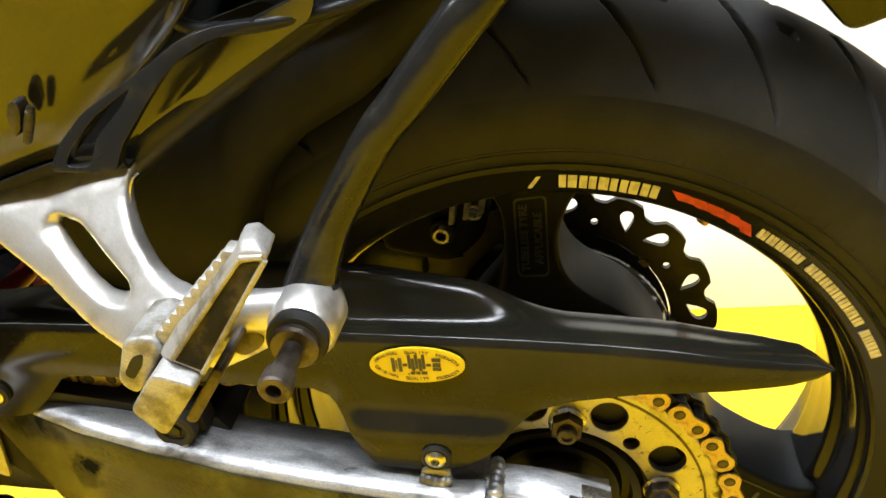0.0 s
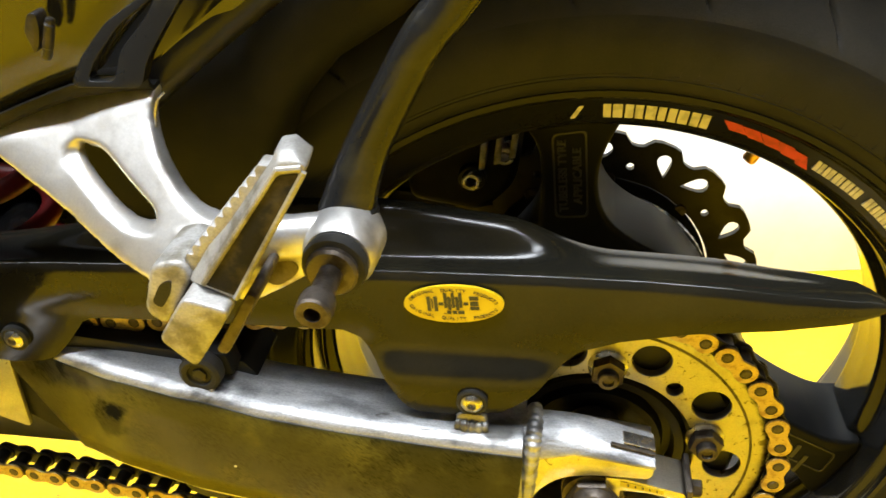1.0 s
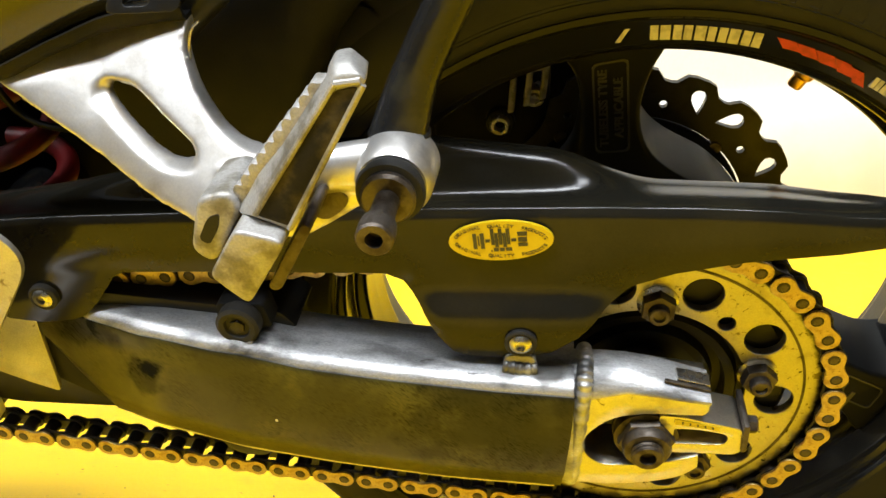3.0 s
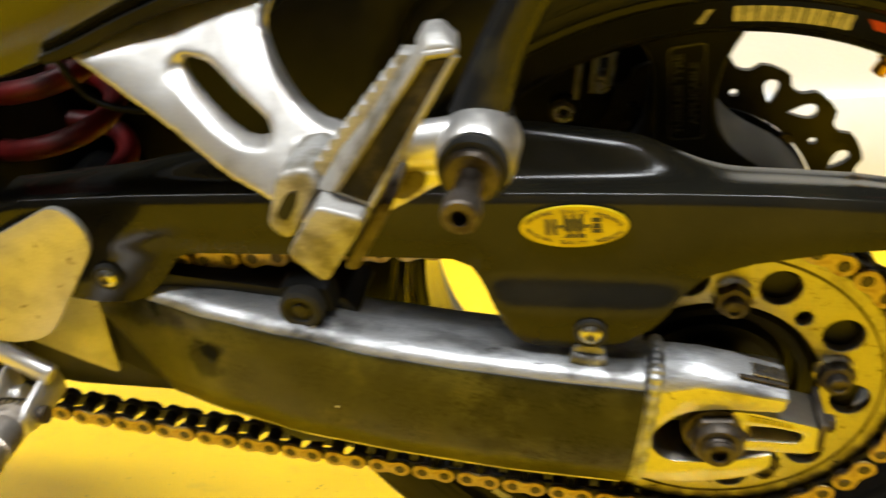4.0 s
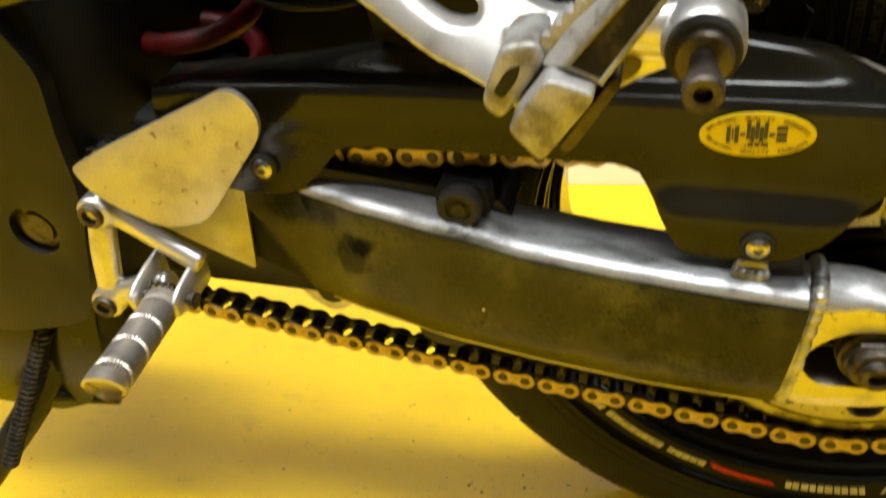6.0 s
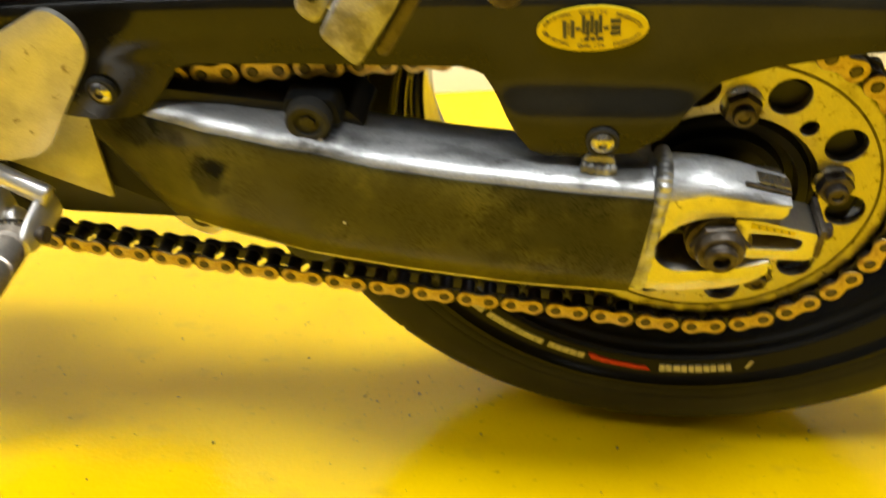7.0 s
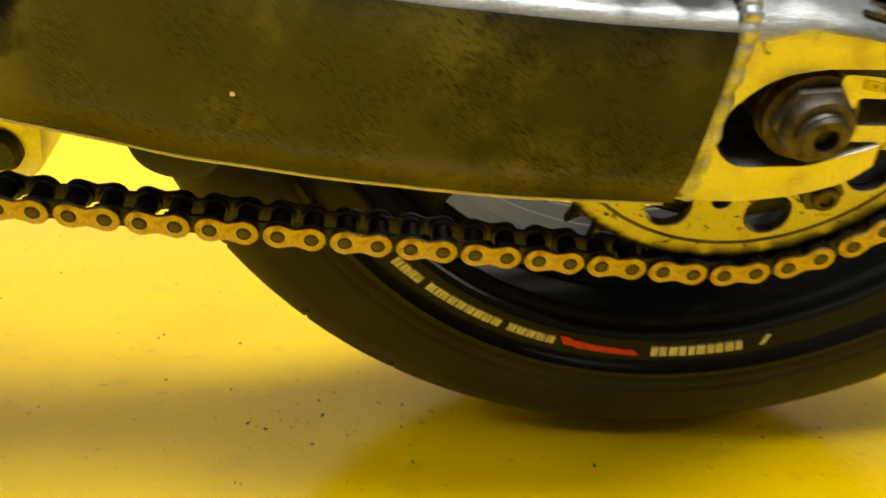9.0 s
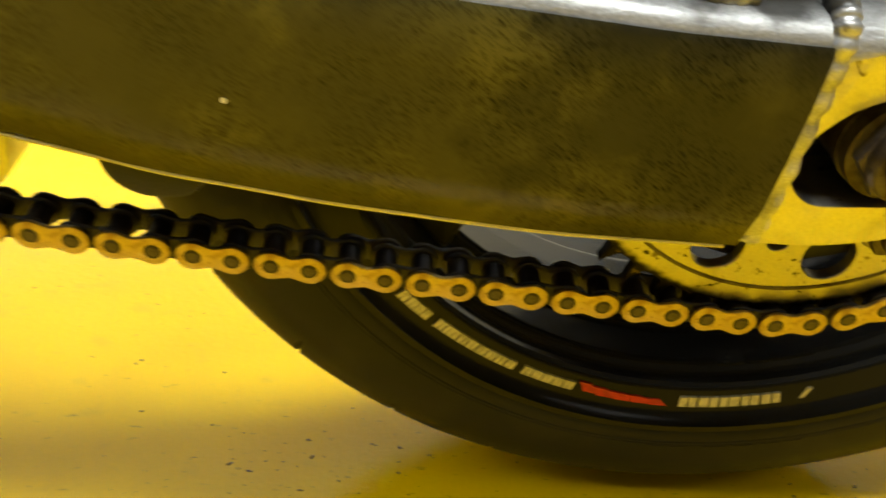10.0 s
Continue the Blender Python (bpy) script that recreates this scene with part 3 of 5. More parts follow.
def rim_decals(offset):
    """Plain coloured blocks in place of the rim lettering, clockwise from an angle."""
    y = -0.0700
    def at(name, r0, r1, a0, a1, mat, label, slant=0.0):
        part(name, arc_block(r0, r1, offset - a0, offset - a1, y, 0.0012, slant=slant), mat, wheel, label)

    def cell(r0, r1, a, w, kind):
        """One mark: two plain upright strokes side by side."""
        first = w * (0.52, 0.40, 0.46)[kind % 3]
        at("decal_stroke", r0, r1, a, a + first, WHITE_DECAL, "cream decal stroke on the rim")
        at("decal_stroke", r0, r1, a + first + w * 0.10, a + w, WHITE_DECAL, "cream decal stroke on the rim")
    a = 0.0
    at("decal_tick", 0.2112, 0.2180, a - 3.4, a - 2.7, WHITE_DECAL, "small cream slanted tick on the rim", 1.4)
    for k, w in enumerate((3.1, 2.9, 3.2, 3.2, 3.0)):
        cell(0.2112, 0.2190, a, w * 0.88, k + 1)
        a += w
    a += 1.4
    for b, w, r0, r1 in ((0.0, 2.7, 0.2142, 0.2188), (2.9, 2.5, 0.2134, 0.2184), (5.6, 2.7, 0.2129, 0.2182), (8.5, 2.5, 0.2120, 0.2178), (11.2, 2.0, 0.2104, 0.2168)):
        at("decal_dash", r0, r1, a + b, a + b + w, RED_DECAL, "red decal dash on the rim", -1.3)
    a += 15.0
    for word in ((1.75, 1.75, 1.75, 1.75, 1.75), (1.7, 1.7, 1.7, 1.7, 1.7, 1.7, 0.9, 1.7, 1.7), (1.3, 1.3, 1.75, 1.75)):
        for k, w in enumerate(word):
            cell(0.2122, 0.2182, a, w * 0.84, k * 2 + len(word))
            a += w
        a += 1.2


rim_decals(91.3)
rim_decals(91.3 - 167.3)


# spokes and hub
def spoke(angle):
    """One hollow-backed cast spoke, drawn pointing up and turned round the axle."""
    outline = fillet([(-0.075, 0.035), (-0.060, 0.085), (-0.034, 0.112), (-0.029, 0.150), (-0.030, 0.180), (-0.044, 0.197), (0.026, 0.200), (0.012, 0.180), (0.004, 0.155), (0.008, 0.128), (0.024, 0.110), (0.055, 0.092), (0.085, 0.045)], 0.018)
    bm = prism(outline, -0.036, 0.030, 0.006, both=True, segs=3)
    groove = fillet([(-0.022, 0.128), (-0.022, 0.186), (-0.001, 0.188), (-0.001, 0.128)], 0.004)
    turn = Matrix.Rotation(radians(angle), 4, "Y")
    bm.transform(turn)
    ob = part("spoke", bm, SPOKE, wheel, "black cast spoke")
    frame_bm = prism(groove, -0.0368, -0.0355, 0.0, holes=[fillet([(-0.0208, 0.1292), (-0.0208, 0.1848), (-0.0022, 0.1868), (-0.0022, 0.1292)], 0.0035)])
    frame_bm.transform(turn)
    return ob, frame_bm


HUB_TURN = -3.5
for k, ang in enumerate((HUB_TURN, HUB_TURN + 120, HUB_TURN + 240)):
    ob, fr = spoke(ang)
    rim_frame = part("raised_border", fr, CAST, wheel, "raised border cast on the spoke")
    if k == 0:
        for line, off, size in (("TUBELESS TYRE", -0.0160, 0.0072), ("APPLICABLE", -0.0070, 0.0072)):
            me = text_mesh(line, size, 0.0006, 0.0002)
            me.transform(Matrix.Rotation(radians(ang), 4, "Y") @ Matrix.Translation((off, -0.0362, 0.157)) @ Matrix.Rotation(radians(90), 4, "X") @ Matrix.Rotation(radians(90), 4, "Z"))
            me.materials.append(CAST)
            part("cast_lettering", me, CAST, wheel, "black cast lettering on the spoke")

# cast marks on the lower rear spoke, standing for lettering that cannot be read
for i, (along, across, long) in enumerate(((0.128, -0.016, 0.004), (0.138, -0.012, 0.005), (0.148, -0.008, 0.016), (0.158, -0.016, 0.013), (0.168, -0.010, 0.018))):
    bm = prism(fillet([(across, along), (across + long, along + 0.001), (across + long, along + 0.0042), (across, along + 0.0032)], 0.0008), -0.0368, -0.0355)
    bm.transform(Matrix.Rotation(radians(HUB_TURN + 120), 4, "Y"))
    part("cast_mark", bm, CAST, wheel, "raised cast mark on the spoke")

part("hub", lathe([(0.030, -0.070), (0.074, -0.070), (0.080, -0.064), (0.080, -0.02), (0.0815, 0.005), (0.0865, 0.030), (0.0905, 0.055), (0.0900, 0.068), (0.0850, 0.075), (0.070, 0.080), (0.030, 0.080)], 72), WHEELBLACK, wheel, "black cast hub")
carrier = part("sprocket_carrier", lathe([(0.022, -0.082), (0.034, -0.090), (0.036, -0.102), (0.042, -0.1035), (0.044, -0.096), (0.049, -0.096), (0.0505, -0.1055), (0.0560, -0.1065), (0.0585, -0.1015), (0.086, -0.101), (0.090, -0.096), (0.090, -0.072), (0.030, -0.070)], 72), PLASTIC, wheel, "dull black sprocket carrier with stepped rings")
part("axle_spacer", lathe([(0.015, -0.150), (0.0185, -0.150), (0.0185, -0.090), (0.015, -0.090)], 32), DARKSTEEL, wheel, "dark steel axle spacer")

# balance weights stuck to the well
for a0, a1 in ((-85.0, -80.5), (-79.9, -76.6), (-76.0, -69.5)):
    part("balance_weight", arc_block(0.1990, 0.2040, a0, a1, -0.0405, 0.0160), SATIN, wheel, "small dark balance weight stuck to the rim")

# tyre valve
valve_bm = lathe([(0.0001, 0.1760), (0.0040, 0.1762), (0.0046, 0.1775), (0.0046, 0.1830), (0.0064, 0.1845), (0.0072, 0.1880), (0.0072, 0.1935), (0.0001, 0.1935)], 20, axis="z")
valve_bm.transform(Matrix.Rotation(radians(30.5), 4, "Y"))
part("tyre_valve", valve_bm, BRASS, wheel, "low brass tyre valve base")

# brake disc
def wave_ring(n, r_out, depth, a0):
    pts = []
    for i in range(n):
        for f, dr in ((0.0, -depth), (0.12, -depth * 0.9), (0.26, -0.1 * depth), (0.40, 0.0), (0.62, 0.0), (0.76, -0.15 * depth), (0.90, -depth * 0.9)):
            a = a0 + 2 * math.pi * (i + f) / n
            pts.append(((r_out + dr) * math.cos(a), (r_out + dr) * math.sin(a)))
    return pts


def disc_holes(n):
    """Each ninth of the disc has an upright teardrop, a slanted wide one and a small round hole."""
    out = [list(reversed(ring(0, 0, 0.0920, 72)))]
    for i in range(n):
        for at, kind in ((24.3, "tall"), (9.8, "wide"), (36.9, "round")):
            a = radians(at + 40.0 * i)
            c, s = math.cos(a), math.sin(a)
            if kind == "round":
                out.append(ring(0.1035 * c, 0.1035 * s, 0.0030, 12))
                continue
            slant, long, thick = (0.45, 0.0098, 0.0046) if kind == "tall" else (-0.80, 0.0105, 0.0050)
            pts = []
            for q in range(14):
                b = 2 * math.pi * q / 14
                rad, tan = long * math.cos(b), thick * (1 + 0.75 * math.cos(b)) * math.sin(b)
                pts.append((0.1122 + rad * math.cos(slant) - tan * math.sin(slant), rad * math.sin(slant) + tan * math.cos(slant)))
            out.append([(x * c - z * s, x * s + z * c) for x, z in pts])
    return out


DISC_A0 = radians(16.5)
disc = part("brake_disc", prism(wave_ring(18, 0.1295, 0.0085, DISC_A0), 0.0875, 0.0925, 0.0, holes=disc_holes(9)), DISC, wheel, "wavy drilled steel brake disc")
disc_carrier = part("disc_carrier", lathe([(0.05, 0.074), (0.080, 0.076), (0.0875, 0.083), (0.0906, 0.0885), (0.0906, 0.0915), (0.05, 0.0925)], 72), DULL, disc, "black disc carrier")
for i in range(9):
    a = radians(5.0 + 40.0 * i)
    part("bobbin", lathe([(0.0001, 0.0855), (0.0045, 0.0858), (0.0052, 0.0870), (0.0052, 0.0935), (0.0001, 0.0935)], 16, (0.0905 * math.cos(a), 0, 0.0905 * math.sin(a))), DARKSTEEL, disc, "round floating disc bobbin")

# caliper, behind the wheel
caliper = part("brake_caliper", prism(fillet([(-0.150, 0.070), (-0.148, 0.112), (-0.120, 0.140), (-0.080, 0.142), (-0.058, 0.120), (-0.064, 0.085), (-0.090, 0.060)], 0.012), 0.079, 0.13, 0.008, segs=3), DULL, bike, "black rear brake caliper with bolts")
for bx, bz in ((-0.0968, 0.0945), (-0.0708, 0.1171)):
    part("bolt", lathe([(0.0078, 0.081), (0.0078, 0.068), (0.0066, 0.066), (0.0044, 0.066), (0.0040, 0.073), (0.0005, 0.073)], 20, (bx, 0, bz)), STEEL, caliper, "steel socket bolt")
part("bolt_sleeve", lathe([(0.0110, 0.080), (0.0110, 0.0735), (0.0098, 0.0722), (0.0060, 0.0722)], 24, (-0.0968, 0, 0.0945)), PLASTIC, caliper, "black rubber sleeve round the bolt")
for k in range(3):
    x = -0.0905 + 0.0115 * k
    part("fin", prism(fillet([(x, 0.1060 + 0.005 * k), (x + 0.0035, 0.1385 + 0.002 * k), (x + 0.0085, 0.1395 + 0.002 * k), (x + 0.0050, 0.1070 + 0.005 * k)], 0.0015), 0.064, 0.083, 0.001), CAST_ALU, caliper, "bare grey caliper fin")
part("bridge", prism(fillet([(-0.0905, 0.1340), (-0.0880, 0.1420), (-0.0600, 0.1450), (-0.0590, 0.1390)], 0.002), 0.066, 0.083, 0.001), CAST_ALU, caliper, "bare grey caliper bridge")

# --- sprocket and chain ---
PITCH, R_REAR, FRONT, R_FRONT, CHAIN_Y = 0.015875, 0.1113, (-0.62, 0.013), 0.0455, -0.1065


def chain_line():
    """Points of the chain's run: a function of the length along it, from the front end of the lower run, round the rear sprocket, to the upper run's front end."""
    c2 = Vector(FRONT)
    base, beta = math.atan2(c2.y, c2.x), math.acos((R_REAR - R_FRONT) / c2.length)
    lo, hi = base + beta, base - beta
    p_lo1, p_lo2 = R_REAR * Vector((math.cos(lo), math.sin(lo))), c2 + R_FRONT * Vector((math.cos(lo), math.sin(lo)))
    p_hi1, p_hi2 = R_REAR * Vector((math.cos(hi), math.sin(hi))), c2 + R_FRONT * Vector((math.cos(hi), math.sin(hi)))
    run = (p_lo1 - p_lo2).length
    sweep_angle = (hi - lo) % (2 * math.pi)
    arc = sweep_angle * R_REAR

    def at(s):
        if s < run:
            f = s / run
            p = p_lo2.lerp(p_lo1, f)
            return Vector((p.x, p.y - 0.0040 * math.sin(math.pi * max(0.0, f))))
        if s < run + arc:
            a = lo + (s - run) / R_REAR
            return R_REAR * Vector((math.cos(a), math.sin(a)))
        return p_hi1.lerp(p_hi2, (s - run - arc) / run)

    return at, run, arc


chain_at, RUN, ARC = chain_line()
s_pin = min((abs(chain_at(i * 0.0002).x + 0.1701), i * 0.0002) for i in range(int(RUN / 0.0002)))[1]
first_pin = -int((s_pin - 0.01) / PITCH)
last_pin = int((2 * RUN + ARC - 0.03 - s_pin) / PITCH)
pins = {k: chain_at(s_pin + k * PITCH) for k in range(first_pin, last_pin + 1)}


def link_plate(half_h, waist):
    pts = []
    for cx, a0, a1 in ((PITCH / 2, -120, 120), (-PITCH / 2, 60, 300)):
        for i in range(11):
            a = radians(a0 + (a1 - a0) * i / 10)
            pts.append((cx + half_h * math.cos(a), half_h * math.sin(a)))
        pts.append((0.0, waist if cx > 0 else -waist))
    return pts


def add_into(bm, other, index):
    me = bpy.data.meshes.new("piece")
    for f in other.faces:
        f.material_index = index
    other.to_mesh(me)
    other.free()
    bm.from_mesh(me)
    bpy.data.meshes.remove(me)


def outer_link():
    bm = bmesh.new()
    for y0, y1 in ((-0.0105, -0.0083), (0.0083, 0.0105)):
        add_into(bm, prism(link_plate(0.0071, 0.0050), y0, y1, 0.0007, segs=2, both=True), 0 if y0 < 0 else 1)
    for cx in (-PITCH / 2, PITCH / 2):
        add_into(bm, lathe([(0.0001, -0.01085), (0.0024, -0.01085), (0.0027, -0.0104), (0.0027, 0.0112), (0.0001, 0.0112)], 14, (cx, 0, 0)), 2)
        add_into(bm, lathe([(0.0027, -0.01058), (0.0036, -0.01058), (0.0037, -0.0100)], 16, (cx, 0, 0)), 1)
        for y in (-0.0079, 0.0079):
            add_into(bm, lathe([(0.0048, y - 0.0005), (0.0053, y), (0.0048, y + 0.0005)], 14, (cx, 0, 0)), 1)
    return mesh_of(bm, "outer_link", [GOLD, GREASE, DARKSTEEL])


def inner_link():
    bm = bmesh.new()
    for y0, y1 in ((-0.0073, -0.0051), (0.0051, 0.0073)):
        add_into(bm, prism(link_plate(0.0069, 0.0054), y0, y1, 0.0006, segs=1, both=True), 0)
    for cx in (-PITCH / 2, PITCH / 2):
        add_into(bm, lathe([(0.0051, -0.005), (0.0051, 0.005)], 16, (cx, 0, 0)), 0)
    return mesh_of(bm, "inner_link", [GREASE])


OUTER, INNER = outer_link(), inner_link()

chain = None
for k in range(first_pin, last_pin):
    a, b = pins[k], pins[k + 1]
    mid, d = (a + b) / 2, b - a
    gold = k % 2 == 1
    m = Matrix.Translation((mid.x, CHAIN_Y, mid.y)) @ Matrix.Rotation(-math.atan2(d.y, d.x), 4, "Y")
    if chain is None:
        bm = bmesh.new()
        add_into(bm, lathe([(0.0025, -0.009), (0.0025, 0.009)], 10, (a.x, CHAIN_Y, a.y)), 0)
        chain = part("drive_chain", bm, GREASE, bike, "gold roller drive chain, dark with old grease inside")
    link = part("chain_link", OUTER if gold else INNER, None, chain)
    link.matrix_basis = m

pin_angle = math.atan2(pins[8].y, pins[8].x)
for k in pins:
    if abs(pins[k].length - R_REAR) < 1e-5 and pins[k].x > 0.08:
        pin_angle = math.atan2(pins[k].y, pins[k].x)
        break
teeth = []
for i in range(44):
    for f, r in ((-0.30, 0.1070), (0.0, 0.1062), (0.30, 0.1070), (0.42, 0.1120), (0.5, 0.1160), (0.58, 0.1120)):
        a = pin_angle + 2 * math.pi * (i + f) / 44
        teeth.append((r * math.cos(a), r * math.sin(a)))
BOLT_A = 85.5
sprocket_holes = [ring(0, 0, 0.0620, 64)]
for i in range(5):
    for da, r, rr in ((18, 0.0800, 0.0115), (-18, 0.0800, 0.0115), (36, 0.0700, 0.0050)):
        a = radians(BOLT_A - 72 * i + da)
        sprocket_holes.append(ring(r * math.cos(a), r * math.sin(a), rr, 24))
sprocket = part("rear_sprocket", prism(teeth, -0.1092, -0.1032, 0.0005, holes=sprocket_holes, segs=1), SPROCKET_METAL, bike, "drilled aluminium rear sprocket with greasy teeth")
part("machined_groove", lathe([(0.0948, -0.1096), (0.0956, -0.1098), (0.0964, -0.1096), (0.0964, -0.1090), (0.0948, -0.1090)], 120, closed=True), DARKSTEEL, sprocket, "dark machined ring line")
for i in range(5):
    a = radians(BOLT_A - 72 * i)
    x, z = 0.0690 * math.cos(a), 0.0690 * math.sin(a)
    nut = part("sprocket_nut", hex_head(x, z, 0.0105, -0.1190, -0.1100, a), DARKSTEEL, sprocket, "oxidised steel flange nut")
    part("flange", lathe([(0.0118, -0.1090), (0.0118, -0.1108), (0.0100, -0.1122), (0.0001, -0.1122)], 28, (x, 0, z)), STEEL, nut)
    part("stud", lathe([(0.0062, -0.1185), (0.0062, -0.1235), (0.0054, -0.1243), (0.0035, -0.1243), (0.0030, -0.1225), (0.0001, -0.1225)], 18, (x, 0, z)), DARKSTEEL, nut)

# --- swingarm ---
TOP = [(-0.56, 0.100), (-0.45, 0.085), (-0.39, 0.0735), (-0.347, 0.0680), (-0.313, 0.0685), (-0.285, 0.067), (-0.250, 0.063), (-0.235, 0.061), (-0.201, 0.0525), (-0.153, 0.0465), (-0.093, 0.0415), (-0.045, 0.0395)]
BOT = [(-0.56, 0.050), (-0.45, 0.005), (-0.411, -0.010), (-0.375, -0.0110), (-0.33, -0.0085), (-0.29, -0.0085), (-0.25, -0.0155), (-0.186, -0.0255), (-0.118, -0.0325), (-0.045, -0.0345)]
OUT = [(-0.56, -0.100), (-0.45, -0.102), (-0.39, -0.112), (-0.34, -0.134), (-0.30, -0.148), (-0.25, -0.1555), (-0.045, -0.1600)]


def arm_section(x):
    zt, zb, yo = lerp_table(TOP, x), lerp_table(BOT, x), lerp_table(OUT, x)
    yi, rise = max(yo + 0.030, lerp_table([(-0.27, -0.128), (-0.235, -0.109), (-0.045, -0.112)], x)), 0.0070
    pts = [(yo, zb + 0.006), (yo, zt - 0.001), (yo + 0.0012, zt + rise * 0.38), (yo + 0.0038, zt + rise * 0.74), (yo + 0.0080, zt + rise * 0.95), (yo + 0.0130, zt + rise), (yi - 0.003, zt + rise - 0.0005), (yi, zt + rise - 0.004),
           (yi, zb + 0.006), (yi - 0.006, zb), (yo + 0.006, zb)]
    return [(x, y, z) for y, z in pts]


def arm_mesh(x0, x1, n=44):
    bm = bmesh.new()
    rows = [[bm.verts.new(p) for p in arm_section(x0 + (x1 - x0) * i / n)] for i in range(n + 1)]
    for a, b in zip(rows, rows[1:]):
        for i in range(len(a)):
            bm.faces.new((a[i], a[(i + 1) % len(a)], b[(i + 1) % len(a)], b[i]))
    bm.faces.new(rows[0])
    bm.faces.new(rows[-1])
    return bm


swingarm = part("swingarm", arm_mesh(-0.338, -0.042), BRUSHED, bike, "scuffed bare aluminium swingarm box section", sharp=50)
# black here stands for a dark cover and for the shade behind the heel guard
part("arm_front", arm_mesh(-0.465, -0.3385, 12), DULL, swingarm, "black front of the arm, dark cover and shade in one colour", sharp=50)
cover_rows = []
for i in range(45):
    x = -0.425 + (0.425 - 0.0475) * i / 44
    zt, zb, yo = lerp_table(TOP, x) + 0.0005, lerp_table(BOT, x) - 0.001, lerp_table(OUT, x)
    zb = max(zb, lerp_table([(-0.425, 0.0560), (-0.385, 0.0320), (-0.3726, 0.0190), (-0.360, 0.0060), (-0.3414, -0.0090), (-0.300, -0.0300), (-0.04, -0.0600)], x))
    h = zt - zb
    slope = 0.006 * (i / 44)
    cover_rows.append([(x + slope, yo - 0.0008, zt), (x + slope, yo - 0.0022, zt - 0.0025), (x + slope * 0.8, yo - 0.0030, zb + h * 0.75), (x + slope * 0.5, yo - 0.0034, zb + h * 0.5), (x + slope * 0.15, yo - 0.0036, zb + h * 0.27), (x + slope * 0.1, yo - 0.0030, zb + h * 0.22),
                       (x - slope * 0.3, yo + 0.0004, zb + 0.0015), (x - slope * 0.3, yo + 0.0040, zb)])
part("swingarm_cover", grid_sheet(cover_rows, 0.0012), COVER_CARBON, bike, "dusty dark carbon fibre cover on the swingarm side", sharp=60)


part("lower_edge", sweep([(x, lerp_table(OUT, x) + 0.0020, lerp_table(BOT, x) - 0.0012) for x in [-0.325 + 0.0272 * k for k in range(11)]], 0.0010, 8, 3), PLATE_ALU, swingarm, "bright bare metal line along the arm's lower edge")


def bead(pts, r, seed, ripples):
    """A weld bead: one rippled, slightly uneven cord."""
    path = smooth_path(pts, 14)
    rng = random.Random(seed)
    last = len(path) - 1
    radii = [r * (0.80 + 0.24 * abs(math.sin(math.pi * ripples * i / last))) * rng.uniform(0.95, 1.05) * (0.5 if i in (0, last) else 1.0) for i in range(last + 1)]
    return sweep([p[:] for p in path], radii, 14, 1, flat=0.8)


part("weld", bead([(-0.0365, -0.126, 0.0465), (-0.0355, -0.138, 0.0470), (-0.0360, -0.148, 0.0450), (-0.0365, -0.1530, 0.0380), (-0.0385, -0.1535, 0.015), (-0.0415, -0.1535, -0.018), (-0.0440, -0.1525, -0.0345)], 0.0060, 4, 15), BRUSHED, swingarm, "rippled aluminium weld bead", sharp=80)

# axle plate with the slot open to the rear
plate = fillet([(-0.047, 0.029, 0.002), (-0.027, 0.0355, 0.01), (-0.012, 0.0395, 0.02), (0.006, 0.0370, 0.02), (0.033, 0.0325, 0.001), (0.0325, 0.0255, 0.001), (0.0300, 0.0225, 0.001), (0.000, 0.0225, 0.006), (-0.0200, 0.0190, 0.010), (-0.036, 0.0030, 0.012), (-0.036, -0.0125, 0.008), (-0.026, -0.0210, 0.006),
                (0.004, -0.0200, 0.004), (0.030, -0.0100, 0.001), (0.0305, -0.0200, 0.001), (0.022, -0.0285, 0.006), (0.004, -0.0350, 0.012), (-0.020, -0.0385, 0.01), (-0.053, -0.0370, 0.002)], 0.004, 4)
axle_plate = part("axle_plate", prism(plate, -0.1530, -0.1200, 0.0012, segs=2), PLATE_ALU, swingarm, "milled aluminium axle plate with adjuster slot")
top_rows = []
for x, zf, zi, yi in ((-0.044, 0.0300, 0.0480, -0.128), (-0.027, 0.0358, 0.0480, -0.128), (-0.012, 0.0398, 0.0470, -0.128), (0.006, 0.0373, 0.0430, -0.128), (0.020, 0.0348, 0.0385, -0.128), (0.0335, 0.0328, 0.0345, -0.128)):
    top_rows.append([(x, -0.1532, zf - 0.002), (x, -0.1530, zf), (x, -0.1490, zf + (zi - zf) * 0.45), (x, -0.1440, zf + (zi - zf) * 0.8), (x, -0.1370, zi), (x, yi, zi), (x, yi + 0.001, zi - 0.010)])
part("plate_top", grid_sheet(top_rows, 0.002), BRUSHED, axle_plate, "bare aluminium top of the axle plate", sharp=60)
# raised dark bar in place of the shaded groove
part("groove_shade", prism([(0.0080, 0.0412), (0.0085, 0.0425), (0.0335, 0.0362), (0.0335, 0.0345)], -0.1470, -0.1445, 0.0004), DARKSTEEL, axle_plate, "narrow dark bar for the shade in the groove at the plate's tip")
part("pocket_step", prism([(0.0150, 0.0400), (0.0155, 0.0418), (0.0335, 0.0372), (0.0335, 0.0350)], -0.1440, -0.1345, 0.0004), STEEL, axle_plate, "step milled in the plate's tip")

